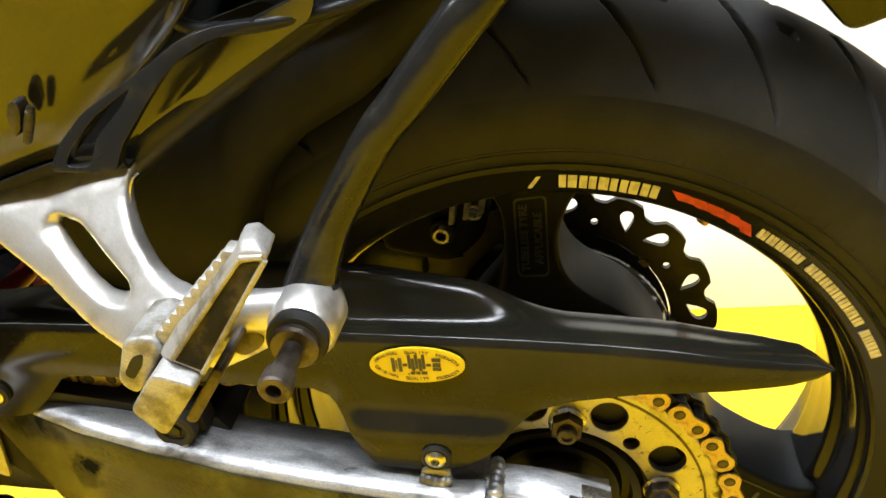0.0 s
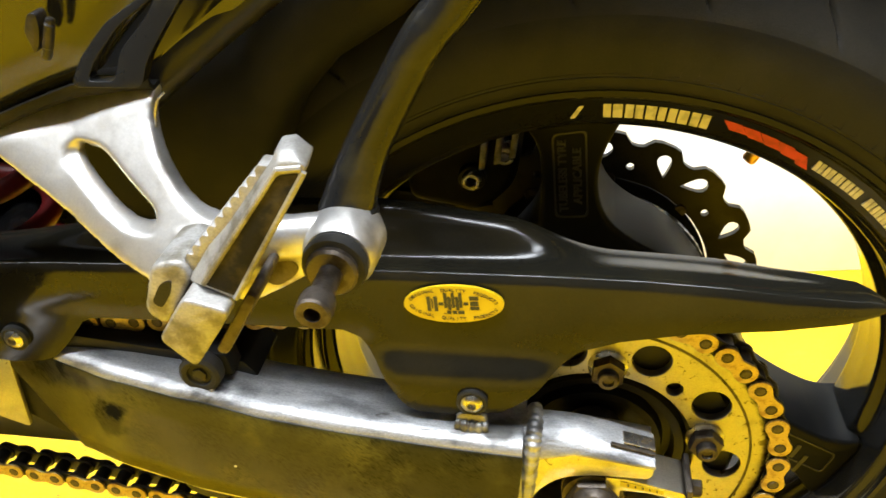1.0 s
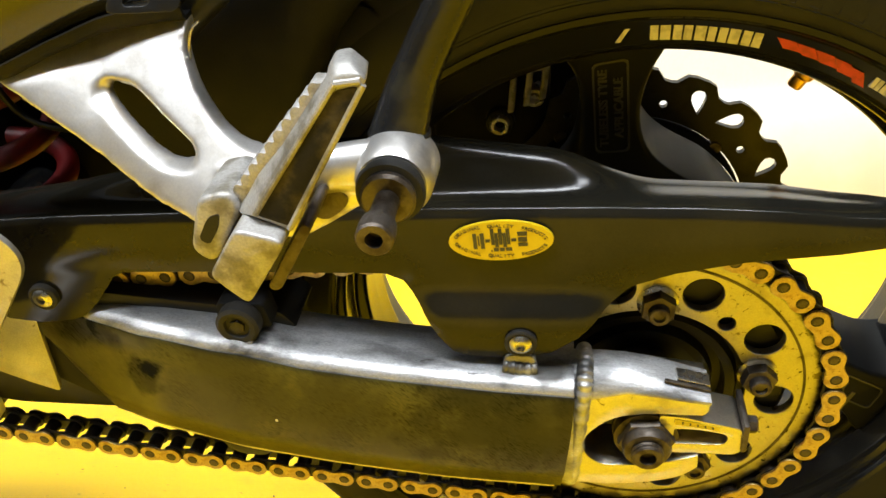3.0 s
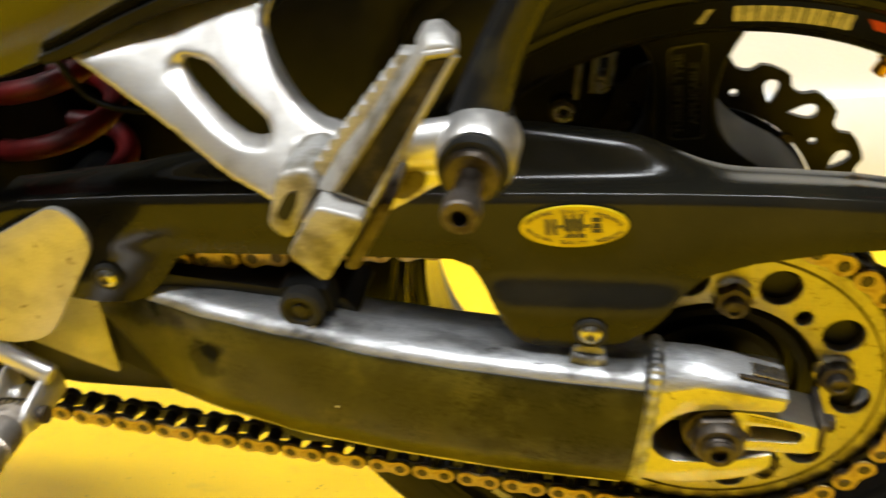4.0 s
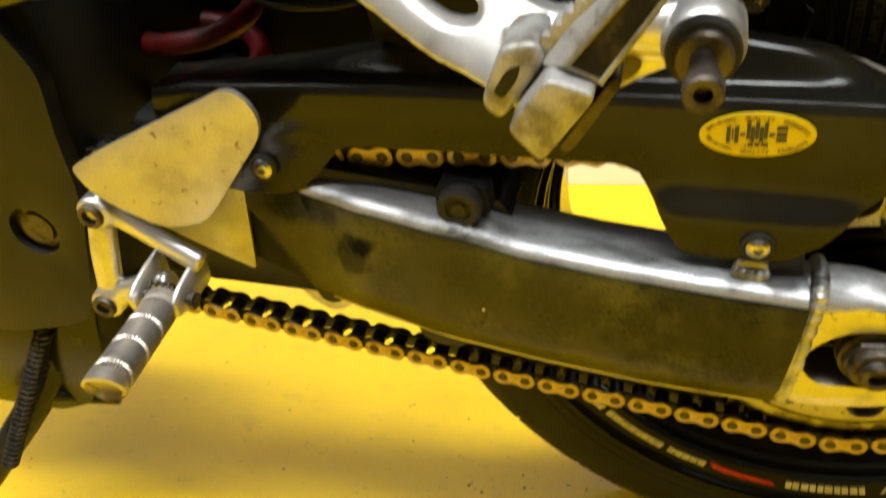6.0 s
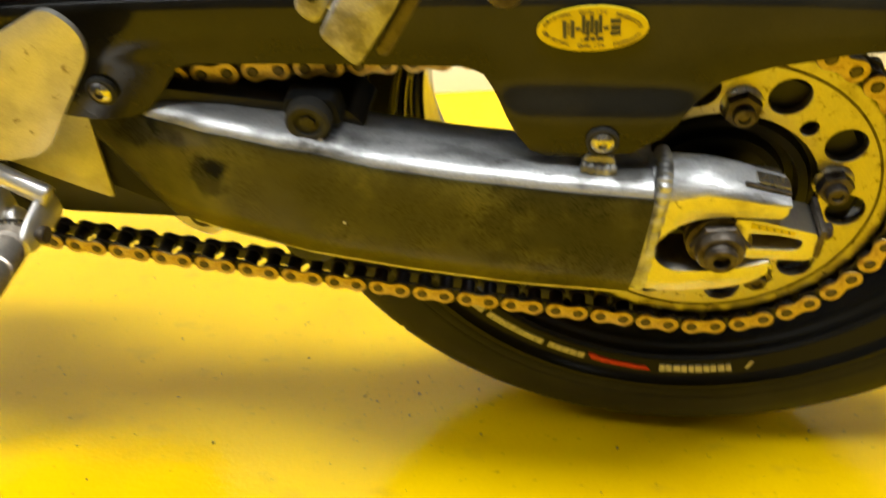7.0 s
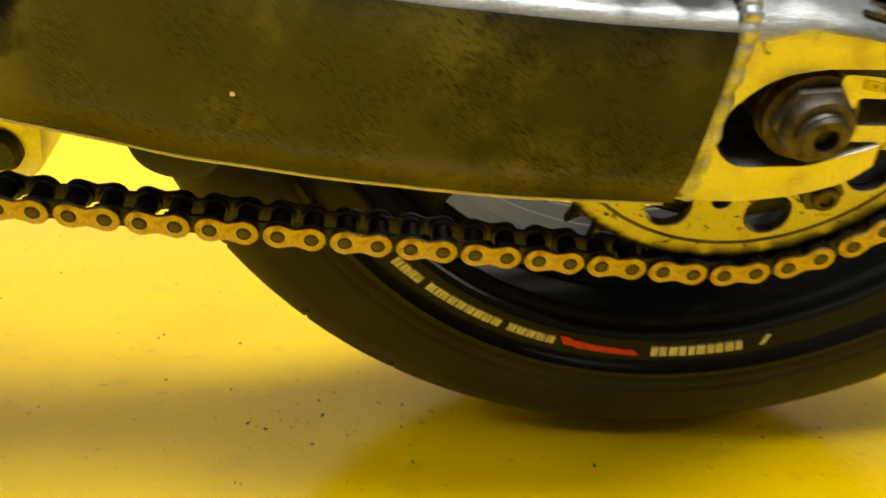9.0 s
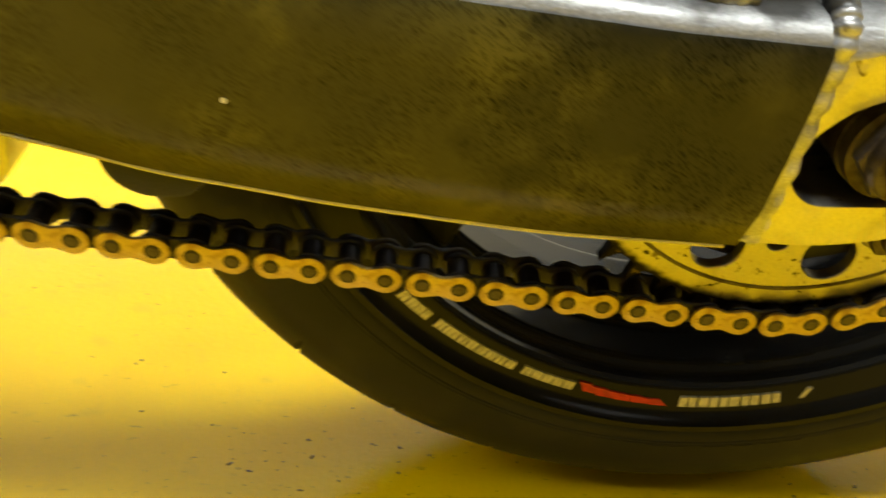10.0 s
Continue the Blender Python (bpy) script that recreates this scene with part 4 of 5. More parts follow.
# axle nut and threaded end
axle = part("axle_bolt", lathe([(0.0005, -0.1550), (0.0046, -0.1550), (0.0048, -0.1665), (0.0082, -0.1665), (0.0094, -0.1650)] + [(0.0094 - 0.0007 * (i % 2), -0.1643 + 0.0011 * i) for i in range(12)] + [(0.0100, -0.150), (0.0100, 0.150), (0.0005, 0.150)], 32), DARKSTEEL, bike, "brown oxidised hollow axle end with thread")
part("axle_nut", hex_head(0, 0, 0.0166, -0.1550, -0.1440, 0.1), DARKSTEEL, axle, "dark steel hexagon axle nut")
part("washer", lathe([(0.0100, -0.1435), (0.0192, -0.1435), (0.0192, -0.1400), (0.0100, -0.1400)], 40), DARKSTEEL, axle, "dark steel washer")
part("nut_collar", lathe([(0.0100, -0.1610), (0.0128, -0.1608), (0.0140, -0.1590), (0.0142, -0.1550), (0.0100, -0.1550)], 32), DARKSTEEL, axle)

adjuster = part("chain_adjuster", prism(fillet([(0.006, 0.0200), (0.020, 0.0190), (0.0525, 0.0110), (0.0545, -0.0060), (0.050, -0.0095), (0.010, -0.0095)], 0.003), -0.1515, -0.1250, 0.001,
                                        holes=[fillet([(0.0150, 0.0100, 0.002), (0.0300, 0.0095, 0.002), (0.0450, 0.0065, 0.004), (0.0455, 0.0010, 0.003), (0.0420, -0.0020, 0.003), (0.0150, -0.0020, 0.002)], 0.003)]), PLATE_ALU, bike, "slotted aluminium chain adjuster block")
part("scale_label", prism([(0.0150, 0.0180), (0.0400, 0.0128), (0.0400, 0.0098), (0.0150, 0.0140)], -0.1521, -0.1513), YELLOW_DECAL, adjuster, "yellow adjuster scale label")
for k in range(5):
    x = 0.019 + 0.0042 * k
    part("scale_tick", prism([(x, 0.0163 - 0.2 * (x - 0.019)), (x + 0.0009, 0.0161 - 0.2 * (x - 0.019)), (x + 0.0009, 0.0146 - 0.2 * (x - 0.019)), (x, 0.0148 - 0.2 * (x - 0.019))], -0.1525, -0.1520), DARK_PRINT, adjuster)
part("adjuster_cap", box(0.0530, 0.0565, -0.153, -0.122, -0.0060, 0.0150, 0.001), DARKSTEEL, adjuster, "dark steel end cap")
part("adjuster_screw", lathe([(0.0045, 0.055), (0.0054, 0.0565), (0.0054, 0.0630), (0.0045, 0.0640), (0.0005, 0.064)], 6, (0, -0.138, 0.0020), axis="x"), DARKSTEEL, adjuster, "dark adjuster screw head")

# small fittings on the arm
part("guard_tab", prism(fillet([(-0.0830, 0.044), (-0.0805, 0.0580), (-0.0640, 0.0580), (-0.0620, 0.044)], 0.004), -0.1468, -0.1425, 0.0012), CAST_ALU, swingarm, "welded aluminium tab")
part("weld", bead([(-0.0815, -0.1462, 0.0500), (-0.0770, -0.1474, 0.0496), (-0.0720, -0.1478, 0.0492), (-0.0670, -0.1475, 0.0488), (-0.0630, -0.1462, 0.0485)], 0.0044, 9, 5), BRUSHED, swingarm, "rippled aluminium weld bead", sharp=80)
spool = part("rubber_bush", lathe([(0.0004, -0.1475), (0.0070, -0.1475), (0.0078, -0.1492), (0.0108, -0.1500), (0.0128, -0.1484), (0.0130, -0.1410), (0.0110, -0.1380)], 32, (-0.2335, 0, 0.0760)), RUBBER, swingarm, "greasy black rubber bush on the arm")
part("bush_mount", prism(fillet([(-0.2500, 0.0700), (-0.2480, 0.0860), (-0.2190, 0.0860), (-0.2160, 0.0680)], 0.004), -0.1395, -0.1250, 0.002), DULL, spool, "black mount behind the bush")
part("weld", bead([(-0.2290, -0.1480, 0.0660), (-0.2255, -0.1500, 0.0600), (-0.2240, -0.1512, 0.0560)], 0.0024, 5, 3), BRUSHED, swingarm, "short bright weld bead", sharp=80)
part("bush_screw", hex_head(-0.2335, 0.0760, 0.0048, -0.1492, -0.1470), GREASE, spool)
part("lower_brace", prism(fillet([(-0.470, 0.060), (-0.475, -0.036), (-0.440, -0.0415), (-0.350, -0.0425), (-0.322, -0.022), (-0.320, 0.030)], 0.006), -0.1010, -0.060, 0.003), PLASTIC, swingarm, "black lower brace inside the arm")
part("chain_slider", prism(fillet([(-0.40, 0.092), (-0.33, 0.0850), (-0.215, 0.0720), (-0.205, 0.0600), (-0.33, 0.0700), (-0.40, 0.078)], 0.004), -0.129, -0.090, 0.0015), PLASTIC, swingarm, "black chain slider strip")
part("lower_pad", prism(fillet([(-0.268, -0.008), (-0.264, -0.026), (-0.254, -0.0330), (-0.236, -0.0330), (-0.224, -0.016)], 0.006), -0.1480, -0.118, 0.002), PLASTIC, swingarm, "black rubber pad under the arm")
part("paint_chip", lathe([(0.0012, -0.1588), (0.0010, -0.1597), (0.0002, -0.1597)], 8, (-0.2188, 0, 0.0128)), WHITE_DECAL, swingarm, "pale chip on the cover")
# the far arm's shadow is put into its black colour
part("right_arm", prism(fillet([(-0.56, 0.112), (-0.39, 0.096), (-0.25, 0.070), (-0.15, 0.055), (0.03, 0.045), (0.05, 0.0), (0.03, -0.04), (-0.118, -0.039), (-0.258, -0.010), (-0.40, 0.040), (-0.56, 0.070)], 0.01), 0.118, 0.155, 0.004, both=True), SATIN, swingarm, "far side arm, coloured black for the shadow it is in")
part("pivot_tube", lathe([(0.03, -0.125), (0.03, 0.15)], 32, (-0.535, 0, 0.088)), SATIN, swingarm, "dark pivot tube")

# --- chain guard ---
CREASE = [(-0.420, 0.1260), (-0.400, 0.1300), (-0.330, 0.1340), (-0.248, 0.1365), (-0.103, 0.1390), (-0.030, 0.1395), (0.020, 0.1390), (0.060, 0.1370), (0.100, 0.1340), (0.128, 0.1325), (0.146, 0.1330)]
LOWER = [(-0.420, 0.118), (-0.408, 0.090), (-0.398, 0.075), (-0.385, 0.068), (-0.365, 0.0660), (-0.345, 0.0680), (-0.334, 0.0720), (-0.322, 0.084), (-0.308, 0.1010), (-0.300, 0.1045), (-0.240, 0.1055), (-0.146, 0.1055), (-0.136, 0.1010), (-0.127, 0.0870), (-0.118, 0.0700), (-0.110, 0.0590), (-0.102, 0.0555), (-0.080, 0.0550),
         (-0.055, 0.0590), (-0.040, 0.0700), (-0.026, 0.0870), (-0.012, 0.0990), (0.010, 0.1075), (0.045, 0.1150), (0.091, 0.1205), (0.125, 0.1250), (0.138, 0.1290), (0.146, 0.1345)]
# crest of the guard's inner edge, which rises into a hump ahead of the axle
CREST = [(-0.420, 0.134), (-0.340, 0.144), (-0.260, 0.160), (-0.200, 0.1700), (-0.119, 0.1722), (-0.096, 0.1692), (-0.074, 0.1662), (-0.0515, 0.1635), (-0.0395, 0.1590), (-0.029, 0.1530), (-0.014, 0.1472), (-0.005, 0.1442), (0.020, 0.1430), (0.050, 0.1413), (0.078, 0.1388), (0.100, 0.1362), (0.122, 0.1345), (0.137, 0.1335), (0.146, 0.1330)]
xs = sorted({round(x, 4) for x, _ in CREASE + LOWER} | {round(-0.420 + 0.0085 * i, 4) for i in range(67)} | {round(-0.165 + 0.0025 * i, 4) for i in range(70)})
xs = [x for i, x in enumerate(xs) if i == 0 or x - xs[i - 1] > 0.0012]
guard_rows = []
for x in xs:
    zc, zl = lerp_table(CREASE, x), lerp_table(LOWER, x)
    k = lerp_table([(-0.420, 1.0), (0.06, 1.0), (0.11, 0.88), (0.135, 0.66), (0.146, 0.12)], x)
    y0 = lerp_table([(-0.420, -0.1362), (-0.31, -0.1352), (0.09, -0.1345), (0.12, -0.1320), (0.146, -0.1280)], x)
    h = zc - zl
    row = []
    for f in (0.0, 0.06, 0.12, 0.18, 0.24, 0.3, 0.36, 0.42, 0.48, 0.54, 0.6, 0.7, 0.88, 1.0):
        z = zl + h * f
        rise = f if x > -0.25 else max(0.0, (z - 0.1055) / (zc - 0.1055))
        belly = 0.0022 * math.sin(math.pi * rise) * (min(1.0, h / 0.05) if x > -0.25 else 0.6)
        near = max(0.0, min(1.0, (x + 0.150) / 0.035)) * max(0.0, min(1.0, (0.002 - x) / 0.040))
        near = near * near * (3 - 2 * near)
        dip = max(0.0, min(1.0, (0.1000 - z) / 0.022))
        tuck = -0.0098 * near * dip * dip * (3 - 2 * dip)
        row.append((x, y0 - belly + tuck, z))
    yy, zz = y0, zc
    for a, step in ((7, 0.0014), (15, 0.0014), (23, 0.0014), (31, 0.0014), (39, 0.0014), (47, 0.0004), (55, 0.0003), (63, 0.0003), (71, 0.0004), (78, 0.0014), (85, 0.0016), (90, 0.0016)):
        yy, zz = yy + step * k * math.sin(radians(a)), zz + step * k * math.cos(radians(a))
        row.append((x, yy, zz))
    crest = max(sum(lerp_table(CREST, x + d) for d in (-0.009, -0.005, 0.0, 0.005, 0.009)) / 5, zz - 0.008 * k)
    for f, g in ((0.10, 0.01), (0.22, 0.07), (0.32, 0.18), (0.42, 0.34), (0.52, 0.52), (0.64, 0.73), (0.78, 0.91), (1.0, 1.0)):
        row.append((x, yy + 0.0275 * f * k, zz + (crest - zz) * g))
    row.append((x, yy + 0.0295 * k, crest - 0.0008 * k))
    row.append((x, yy + 0.0320 * k, crest - 0.0030 * k))
    guard_rows.append(row)
guard = part("chain_guard", grid_sheet(guard_rows, 0.0018), GUARD_CARBON, bike, "glossy black carbon fibre chain guard with pointed tail", sharp=60)
for bx, bz, by in ((-0.3560, 0.0868, -0.1376), (-0.0713, 0.0680, -0.1472)):
    grom = part("grommet", lathe([(0.0090, by + 0.004), (0.0090, by - 0.0010), (0.0078, by - 0.0018), (0.0050, by - 0.0010)], 28, (bx, 0, bz)), RUBBER, guard, "black rubber grommet")
    part("screw", lathe([(0.0064, by - 0.0008), (0.0062, by - 0.0020), (0.0046, by - 0.0036), (0.0028, by - 0.0040), (0.0026, by - 0.0015), (0.0003, by - 0.0015)], 24, (bx, 0, bz)), STEEL, grom, "bright button-head screw")

# oval sticker
SX, SZ, SY = -0.0808, 0.1298, -0.1378
tilt = radians(3.5)


def sticker_warp(x, y, z):
    return (SX + x * math.cos(tilt) - z * math.sin(tilt), SY + y, SZ + x * math.sin(tilt) * -1 * -1 + z * math.cos(tilt))


oval = [(0.0275 * math.cos(2 * math.pi * i / 48), 0.0122 * math.sin(2 * math.pi * i / 48)) for i in range(48)]
sticker = part("oval_sticker", prism(oval, -0.0003, 0.0016, warp=sticker_warp), YELLOW_DECAL, guard, "oval yellow sticker with dark print")

for x0, x1, z0, z1 in ((-0.0145, -0.0125, -0.0035, 0.0042), (-0.0119, -0.0112, -0.0020, 0.0030), (-0.0106, -0.0086, -0.0035, 0.0042), (-0.0080, -0.0055, -0.0004, 0.0010), (-0.0050, -0.0032, -0.0018, 0.0062), (-0.0030, -0.0012, -0.0030, 0.0040), (-0.0009, 0.0009, -0.0018, 0.0062), (0.0012, 0.0030, -0.0030, 0.0040), (0.0032, 0.0050, -0.0018, 0.0062), (0.0056, 0.0082, -0.0004, 0.0010), (0.0090, 0.0140, 0.0022, 0.0042), (0.0092, 0.0138, -0.0008, 0.0014), (0.0090, 0.0140, -0.0035, -0.0015), (-0.0055, -0.0047, -0.0062, -0.0055), (-0.0040, -0.0014, -0.0062, -0.0042), (-0.0008, 0.0016, -0.0062, -0.0042), (0.0022, 0.0056, -0.0062, -0.0042)):
    if z1 > -0.001:
        z0, z1 = z0 * 1.25 + 0.0002, z1 * 1.22 + 0.0002
    part("printed_bar", prism([(x0, z0), (x0, z1), (x1, z1), (x1, z0)], -0.0007, -0.0002, warp=sticker_warp), DARK_PRINT, sticker, "dark printed block")
def even_angle(f):
    """Angle on the sticker's oval at a share of the arc from its first to its last letter."""
    angles = [math.pi * (0.95 - 0.90 * k / 200) for k in range(201)]
    run = [0.0]
    for a, b in zip(angles, angles[1:]):
        run.append(run[-1] + math.hypot(0.0240 * (math.cos(b) - math.cos(a)), 0.0094 * (math.sin(b) - math.sin(a))))
    return next(a for a, r in zip(angles, run) if r >= f * run[-1])


for word, sgn in (("ORIGINAL  QUALITY  PRODUCTS", 1), ("ORIGINAL  QUALITY  PRODUCTS", -1)):
    n = len(word)
    for i, ch in enumerate(word):
        if ch == " ":
            continue
        a = even_angle((i + 0.5) / n)
        a = a if sgn > 0 else 2 * math.pi - a
        px_, pz_ = 0.0240 * math.cos(a), 0.0094 * math.sin(a)
        tx, tz = -0.0240 * math.sin(a), 0.0094 * math.cos(a)
        ang = math.atan2(tz, tx) + (math.pi if sgn > 0 else 0.0)
        me = text_mesh(ch, 0.0028, 0.0002)
        me.transform(Matrix.Translation((SX + px_, SY - 0.0005, SZ + pz_)) @ Matrix.Rotation(-ang, 4, "Y") @ Matrix.Rotation(radians(90), 4, "X"))
        me.materials.append(DARK_PRINT)
        part("printed_letter", me, DARK_PRINT, sticker)

# --- passenger footrest hanger ---
def cast_blend(ob, voxel, rounds=6):
    """Melts the bars of a casting into one rounded body."""
    mod = ob.modifiers.new("blend", "REMESH")
    mod.mode, mod.voxel_size, mod.use_smooth_shade = "VOXEL", voxel, True
    soft = ob.modifiers.new("round", "SMOOTH")
    soft.factor, soft.iterations = 0.5, rounds


def hanger_lean(x, y, z):
    """The casting's flat side: it comes out towards its foot."""
    return (x, y - 0.4217 - 0.3318 * max(x, -0.262) + 0.05 * max(0.0, -0.262 - x) + 0.7960 * z, z)


hanger_edge = fillet([(-0.3350, 0.2440), (-0.3350, 0.2385), (-0.3069, 0.2275), (-0.2886, 0.2180), (-0.2542, 0.2018), (-0.2285, 0.1925), (-0.2081, 0.1890, 0.008), (-0.1800, 0.1810, 0.006), (-0.1650, 0.1950, 0.006), (-0.1650, 0.2180, 0.004), (-0.1727, 0.2167), (-0.1836, 0.2177, 0.006), (-0.1951, 0.2230, 0.008),
                      (-0.2072, 0.2342), (-0.2137, 0.2453), (-0.2146, 0.2511), (-0.2120, 0.2620), (-0.2264, 0.2640), (-0.2577, 0.2570), (-0.2908, 0.2480)], 0.005)
slot = fillet([(-0.2590, 0.2285, 0.003), (-0.2555, 0.2325, 0.003), (-0.2420, 0.2312, 0.004), (-0.2245, 0.2222), (-0.2070, 0.2142, 0.004), (-0.2072, 0.2085, 0.004), (-0.2205, 0.2072, 0.005), (-0.2332, 0.2115), (-0.2482, 0.2200)], 0.004)
pocket = fillet([(-0.2640, 0.2280, 0.004), (-0.2580, 0.2350, 0.005), (-0.2415, 0.2345, 0.006), (-0.2230, 0.2238), (-0.2055, 0.2152, 0.005), (-0.2058, 0.2078, 0.005), (-0.2210, 0.2060, 0.006), (-0.2345, 0.2105), (-0.2505, 0.2192)], 0.004)


def hanger_layer(y0, y1, bevel, hole):
    """One layer of the casting, cut along its length so that its lower flank and its top can be rounded back."""
    bm = prism(hanger_edge, y0, y1, bevel, holes=[hole], segs=4)
    for k in range(8):
        bmesh.ops.bisect_plane(bm, geom=bm.verts[:] + bm.edges[:] + bm.faces[:], dist=1e-6, plane_co=(-0.3350, 0, 0.2385 + 0.0035 * (k + 0.5)), plane_no=Vector((0.39, 0, 1)).normalized())
    for k in range(7):
        bmesh.ops.bisect_plane(bm, geom=bm.verts[:] + bm.edges[:] + bm.faces[:], dist=1e-6, plane_co=(-0.2264, 0, 0.2640 - 0.0022 * (k + 0.5)), plane_no=Vector((-0.248, 0, 1)).normalized())
    for v in bm.verts:
        down = ((0.2640 - v.co.z) + (v.co.x + 0.2264) * 0.248) * 0.97
        if v.co.x < -0.20:
            v.co.y += 0.0080 * max(0.0, 1.0 - down / 0.0150) ** 2
        up = ((v.co.z - 0.2385) + (v.co.x + 0.3350) * 0.39) * 0.93
        v.co.y += 0.0030 * max(0.0, 1.0 - up / 0.020) ** 2
        v.co = Vector(hanger_lean(*v.co))
    return bm


casting = hanger_layer(-0.0090, 0.0000, 0.0, slot)
add_into(casting, hanger_layer(-0.0130, -0.0040, 0.0040, pocket), 0)
sweep([(-0.190, -0.203, 0.199), (-0.164, -0.204, 0.2065), (-0.140, -0.203, 0.2105), (-0.116, -0.202, 0.2110)], [0.0120, 0.0105, 0.0105, 0.0130], 20, flat=0.8, bm=casting)
add_into(casting, prism(fillet([(-0.1900, 0.1800), (-0.1634, 0.1750), (-0.1471, 0.1838), (-0.1340, 0.1920), (-0.1180, 0.2000), (-0.1180, 0.2150), (-0.1420, 0.2180), (-0.1850, 0.2100)], 0.004), -0.2060, -0.1930), 0)
hanger = part("footrest_hanger", casting, ALU, bike, "polished cast aluminium passenger footrest hanger", sharp=80)
cast_blend(hanger, 0.0010, 46)
BX, BZ = -0.1155, 0.2100
part("boss", lathe([(0.0005, -0.2180), (0.0140, -0.2180), (0.0160, -0.2150), (0.0165, -0.1960), (0.0140, -0.1900), (0.0005, -0.1900)], 40, (BX, 0, BZ)), ALU, hanger, "round cast boss")
part("rubber_ring", lathe([(0.0100, -0.2175), (0.0136, -0.2190), (0.0142, -0.2220), (0.0134, -0.2250), (0.0095, -0.2255)], 36, (BX, 0, BZ)), RUBBER, hanger, "black rubber ring")
part("washer", lathe([(0.0050, -0.2240), (0.0108, -0.2250), (0.0112, -0.2280), (0.0100, -0.2295), (0.0050, -0.2295)], 32, (BX, 0, BZ)), DARKSTEEL, hanger, "brown steel washer")
part("mount_bolt", lathe([(0.0050, -0.2290), (0.0052, -0.2440), (0.0070, -0.2470), (0.0074, -0.2500), (0.0072, -0.2560), (0.0064, -0.2570), (0.0034, -0.2570), (0.0032, -0.2500), (0.0004, -0.2500)], 28, (BX, 0, BZ)), DARKSTEEL, hanger, "hollow steel mounting bolt")
part("web_pocket", prism(fillet([(-0.1560, 0.1900), (-0.1530, 0.2010), (-0.1420, 0.2030), (-0.1370, 0.1975), (-0.1400, 0.1920), (-0.1490, 0.1860)], 0.004), -0.2072, -0.2055, 0.0006), DARKSTEEL, hanger, "rough dark pocket cast in the web")


# folded passenger footrest
def peg_teeth():
    a, c = Vector((-0.1800, 0.2095)), Vector((-0.1320, 0.2630))
    d = (c - a).normalized()
    nrm = Vector((-d.y, d.x))
    pts = []
    for i in range(10):
        for f, o in ((0.0, 0.0), (0.25, 0.0016), (0.6, 0.0021), (0.8, 0.0016), (0.95, 0.0)):
            pts.append(a + d * ((c - a).length * (0.10 + 0.86 * (i + f) / 10)) + nrm * o)
    pts += [c + Vector((0.004, -0.002)), a + Vector((0.006, 0.0))]
    return [p[:] for p in pts]


def peg_body():
    """A bar whose outer face is narrower than its back."""
    outer = [(-0.1650, 0.2125), (-0.1575, 0.2235), (-0.1258, 0.2660), (-0.1235, 0.2682), (-0.1158, 0.2685), (-0.1134, 0.2660), (-0.1318, 0.2385), (-0.1505, 0.2050)]
    mid = [(-0.1715, 0.2095), (-0.1610, 0.2245), (-0.1285, 0.2660), (-0.1255, 0.2705), (-0.1195, 0.2710), (-0.1140, 0.2655), (-0.1318, 0.2375), (-0.1510, 0.2050)]
    back = [(-0.1820, 0.2060), (-0.1670, 0.2240), (-0.1325, 0.2625), (-0.1280, 0.2695), (-0.1225, 0.2705), (-0.1165, 0.2645), (-0.1325, 0.2370), (-0.1520, 0.2050)]
    bm = bmesh.new()
    rows = [[bm.verts.new((x, y, z)) for x, z in pts] for pts, y in ((outer, -0.2440), (mid, -0.2380), (back, -0.2240))]
    for p, q in zip(rows, rows[1:]):
        for i in range(len(p)):
            bm.faces.new((p[i], p[(i + 1) % len(p)], q[(i + 1) % len(p)], q[i]))
    bm.faces.new(rows[0])
    bm.faces.new(rows[-1])
    bmesh.ops.recalc_face_normals(bm, faces=bm.faces)
    bmesh.ops.bevel(bm, geom=[e for e in bm.edges if all(abs(v.co.y + 0.2440) < 1e-6 for v in e.verts) or all(v.co.z > 0.262 for v in e.verts)], offset=0.0014, segments=2, profile=0.5, affect="EDGES")
    return bm


peg = part("passenger_footrest", peg_body(), CAST_ALU, bike, "folded aluminium passenger footrest with ribbed edge", sharp=40)
part("ribbed_edge", prism(peg_teeth(), -0.2330, -0.2240, 0.0008), CAST_ALU, peg, "aluminium grip ribs")
part("rubber_pad", prism(fillet([(-0.1250, 0.2626), (-0.1175, 0.2640), (-0.1158, 0.2622), (-0.1333, 0.2352), (-0.1505, 0.2078), (-0.1628, 0.2128), (-0.1560, 0.2215)], 0.0015), -0.2446, -0.2430, 0.0003), PEG_RUBBER, peg, "worn dark rubber pad sunk in the footrest")
for a, b in (((-0.1634, 0.2130), (-0.1247, 0.2650)), ((-0.1247, 0.2650), (-0.1155, 0.2660)), ((-0.1148, 0.2645), (-0.1512, 0.2066))):
    part("raised_rim", sweep([(a[0], -0.2441, a[1]), ((a[0] + b[0]) / 2, -0.2441, (a[1] + b[1]) / 2), (b[0], -0.2441, b[1])], 0.0013, 8, 3), CAST_ALU, peg, "bare metal rim round the pad")
part("peg_block", prism(fillet([(-0.1850, 0.1890), (-0.1700, 0.2110), (-0.1520, 0.2060), (-0.1535, 0.2010), (-0.1715, 0.1750)], 0.004), -0.2520, -0.2240, 0.0022, segs=3), CAST_ALU, peg, "scuffed aluminium hinge block")
part("clevis_cheek", prism(fillet([(-0.1985, 0.1900), (-0.1900, 0.2150), (-0.1760, 0.2180), (-0.1720, 0.2100), (-0.1900, 0.1830)], 0.005), -0.2360, -0.2050, 0.003, segs=3), CAST_ALU, peg, "aluminium hinge cheek")
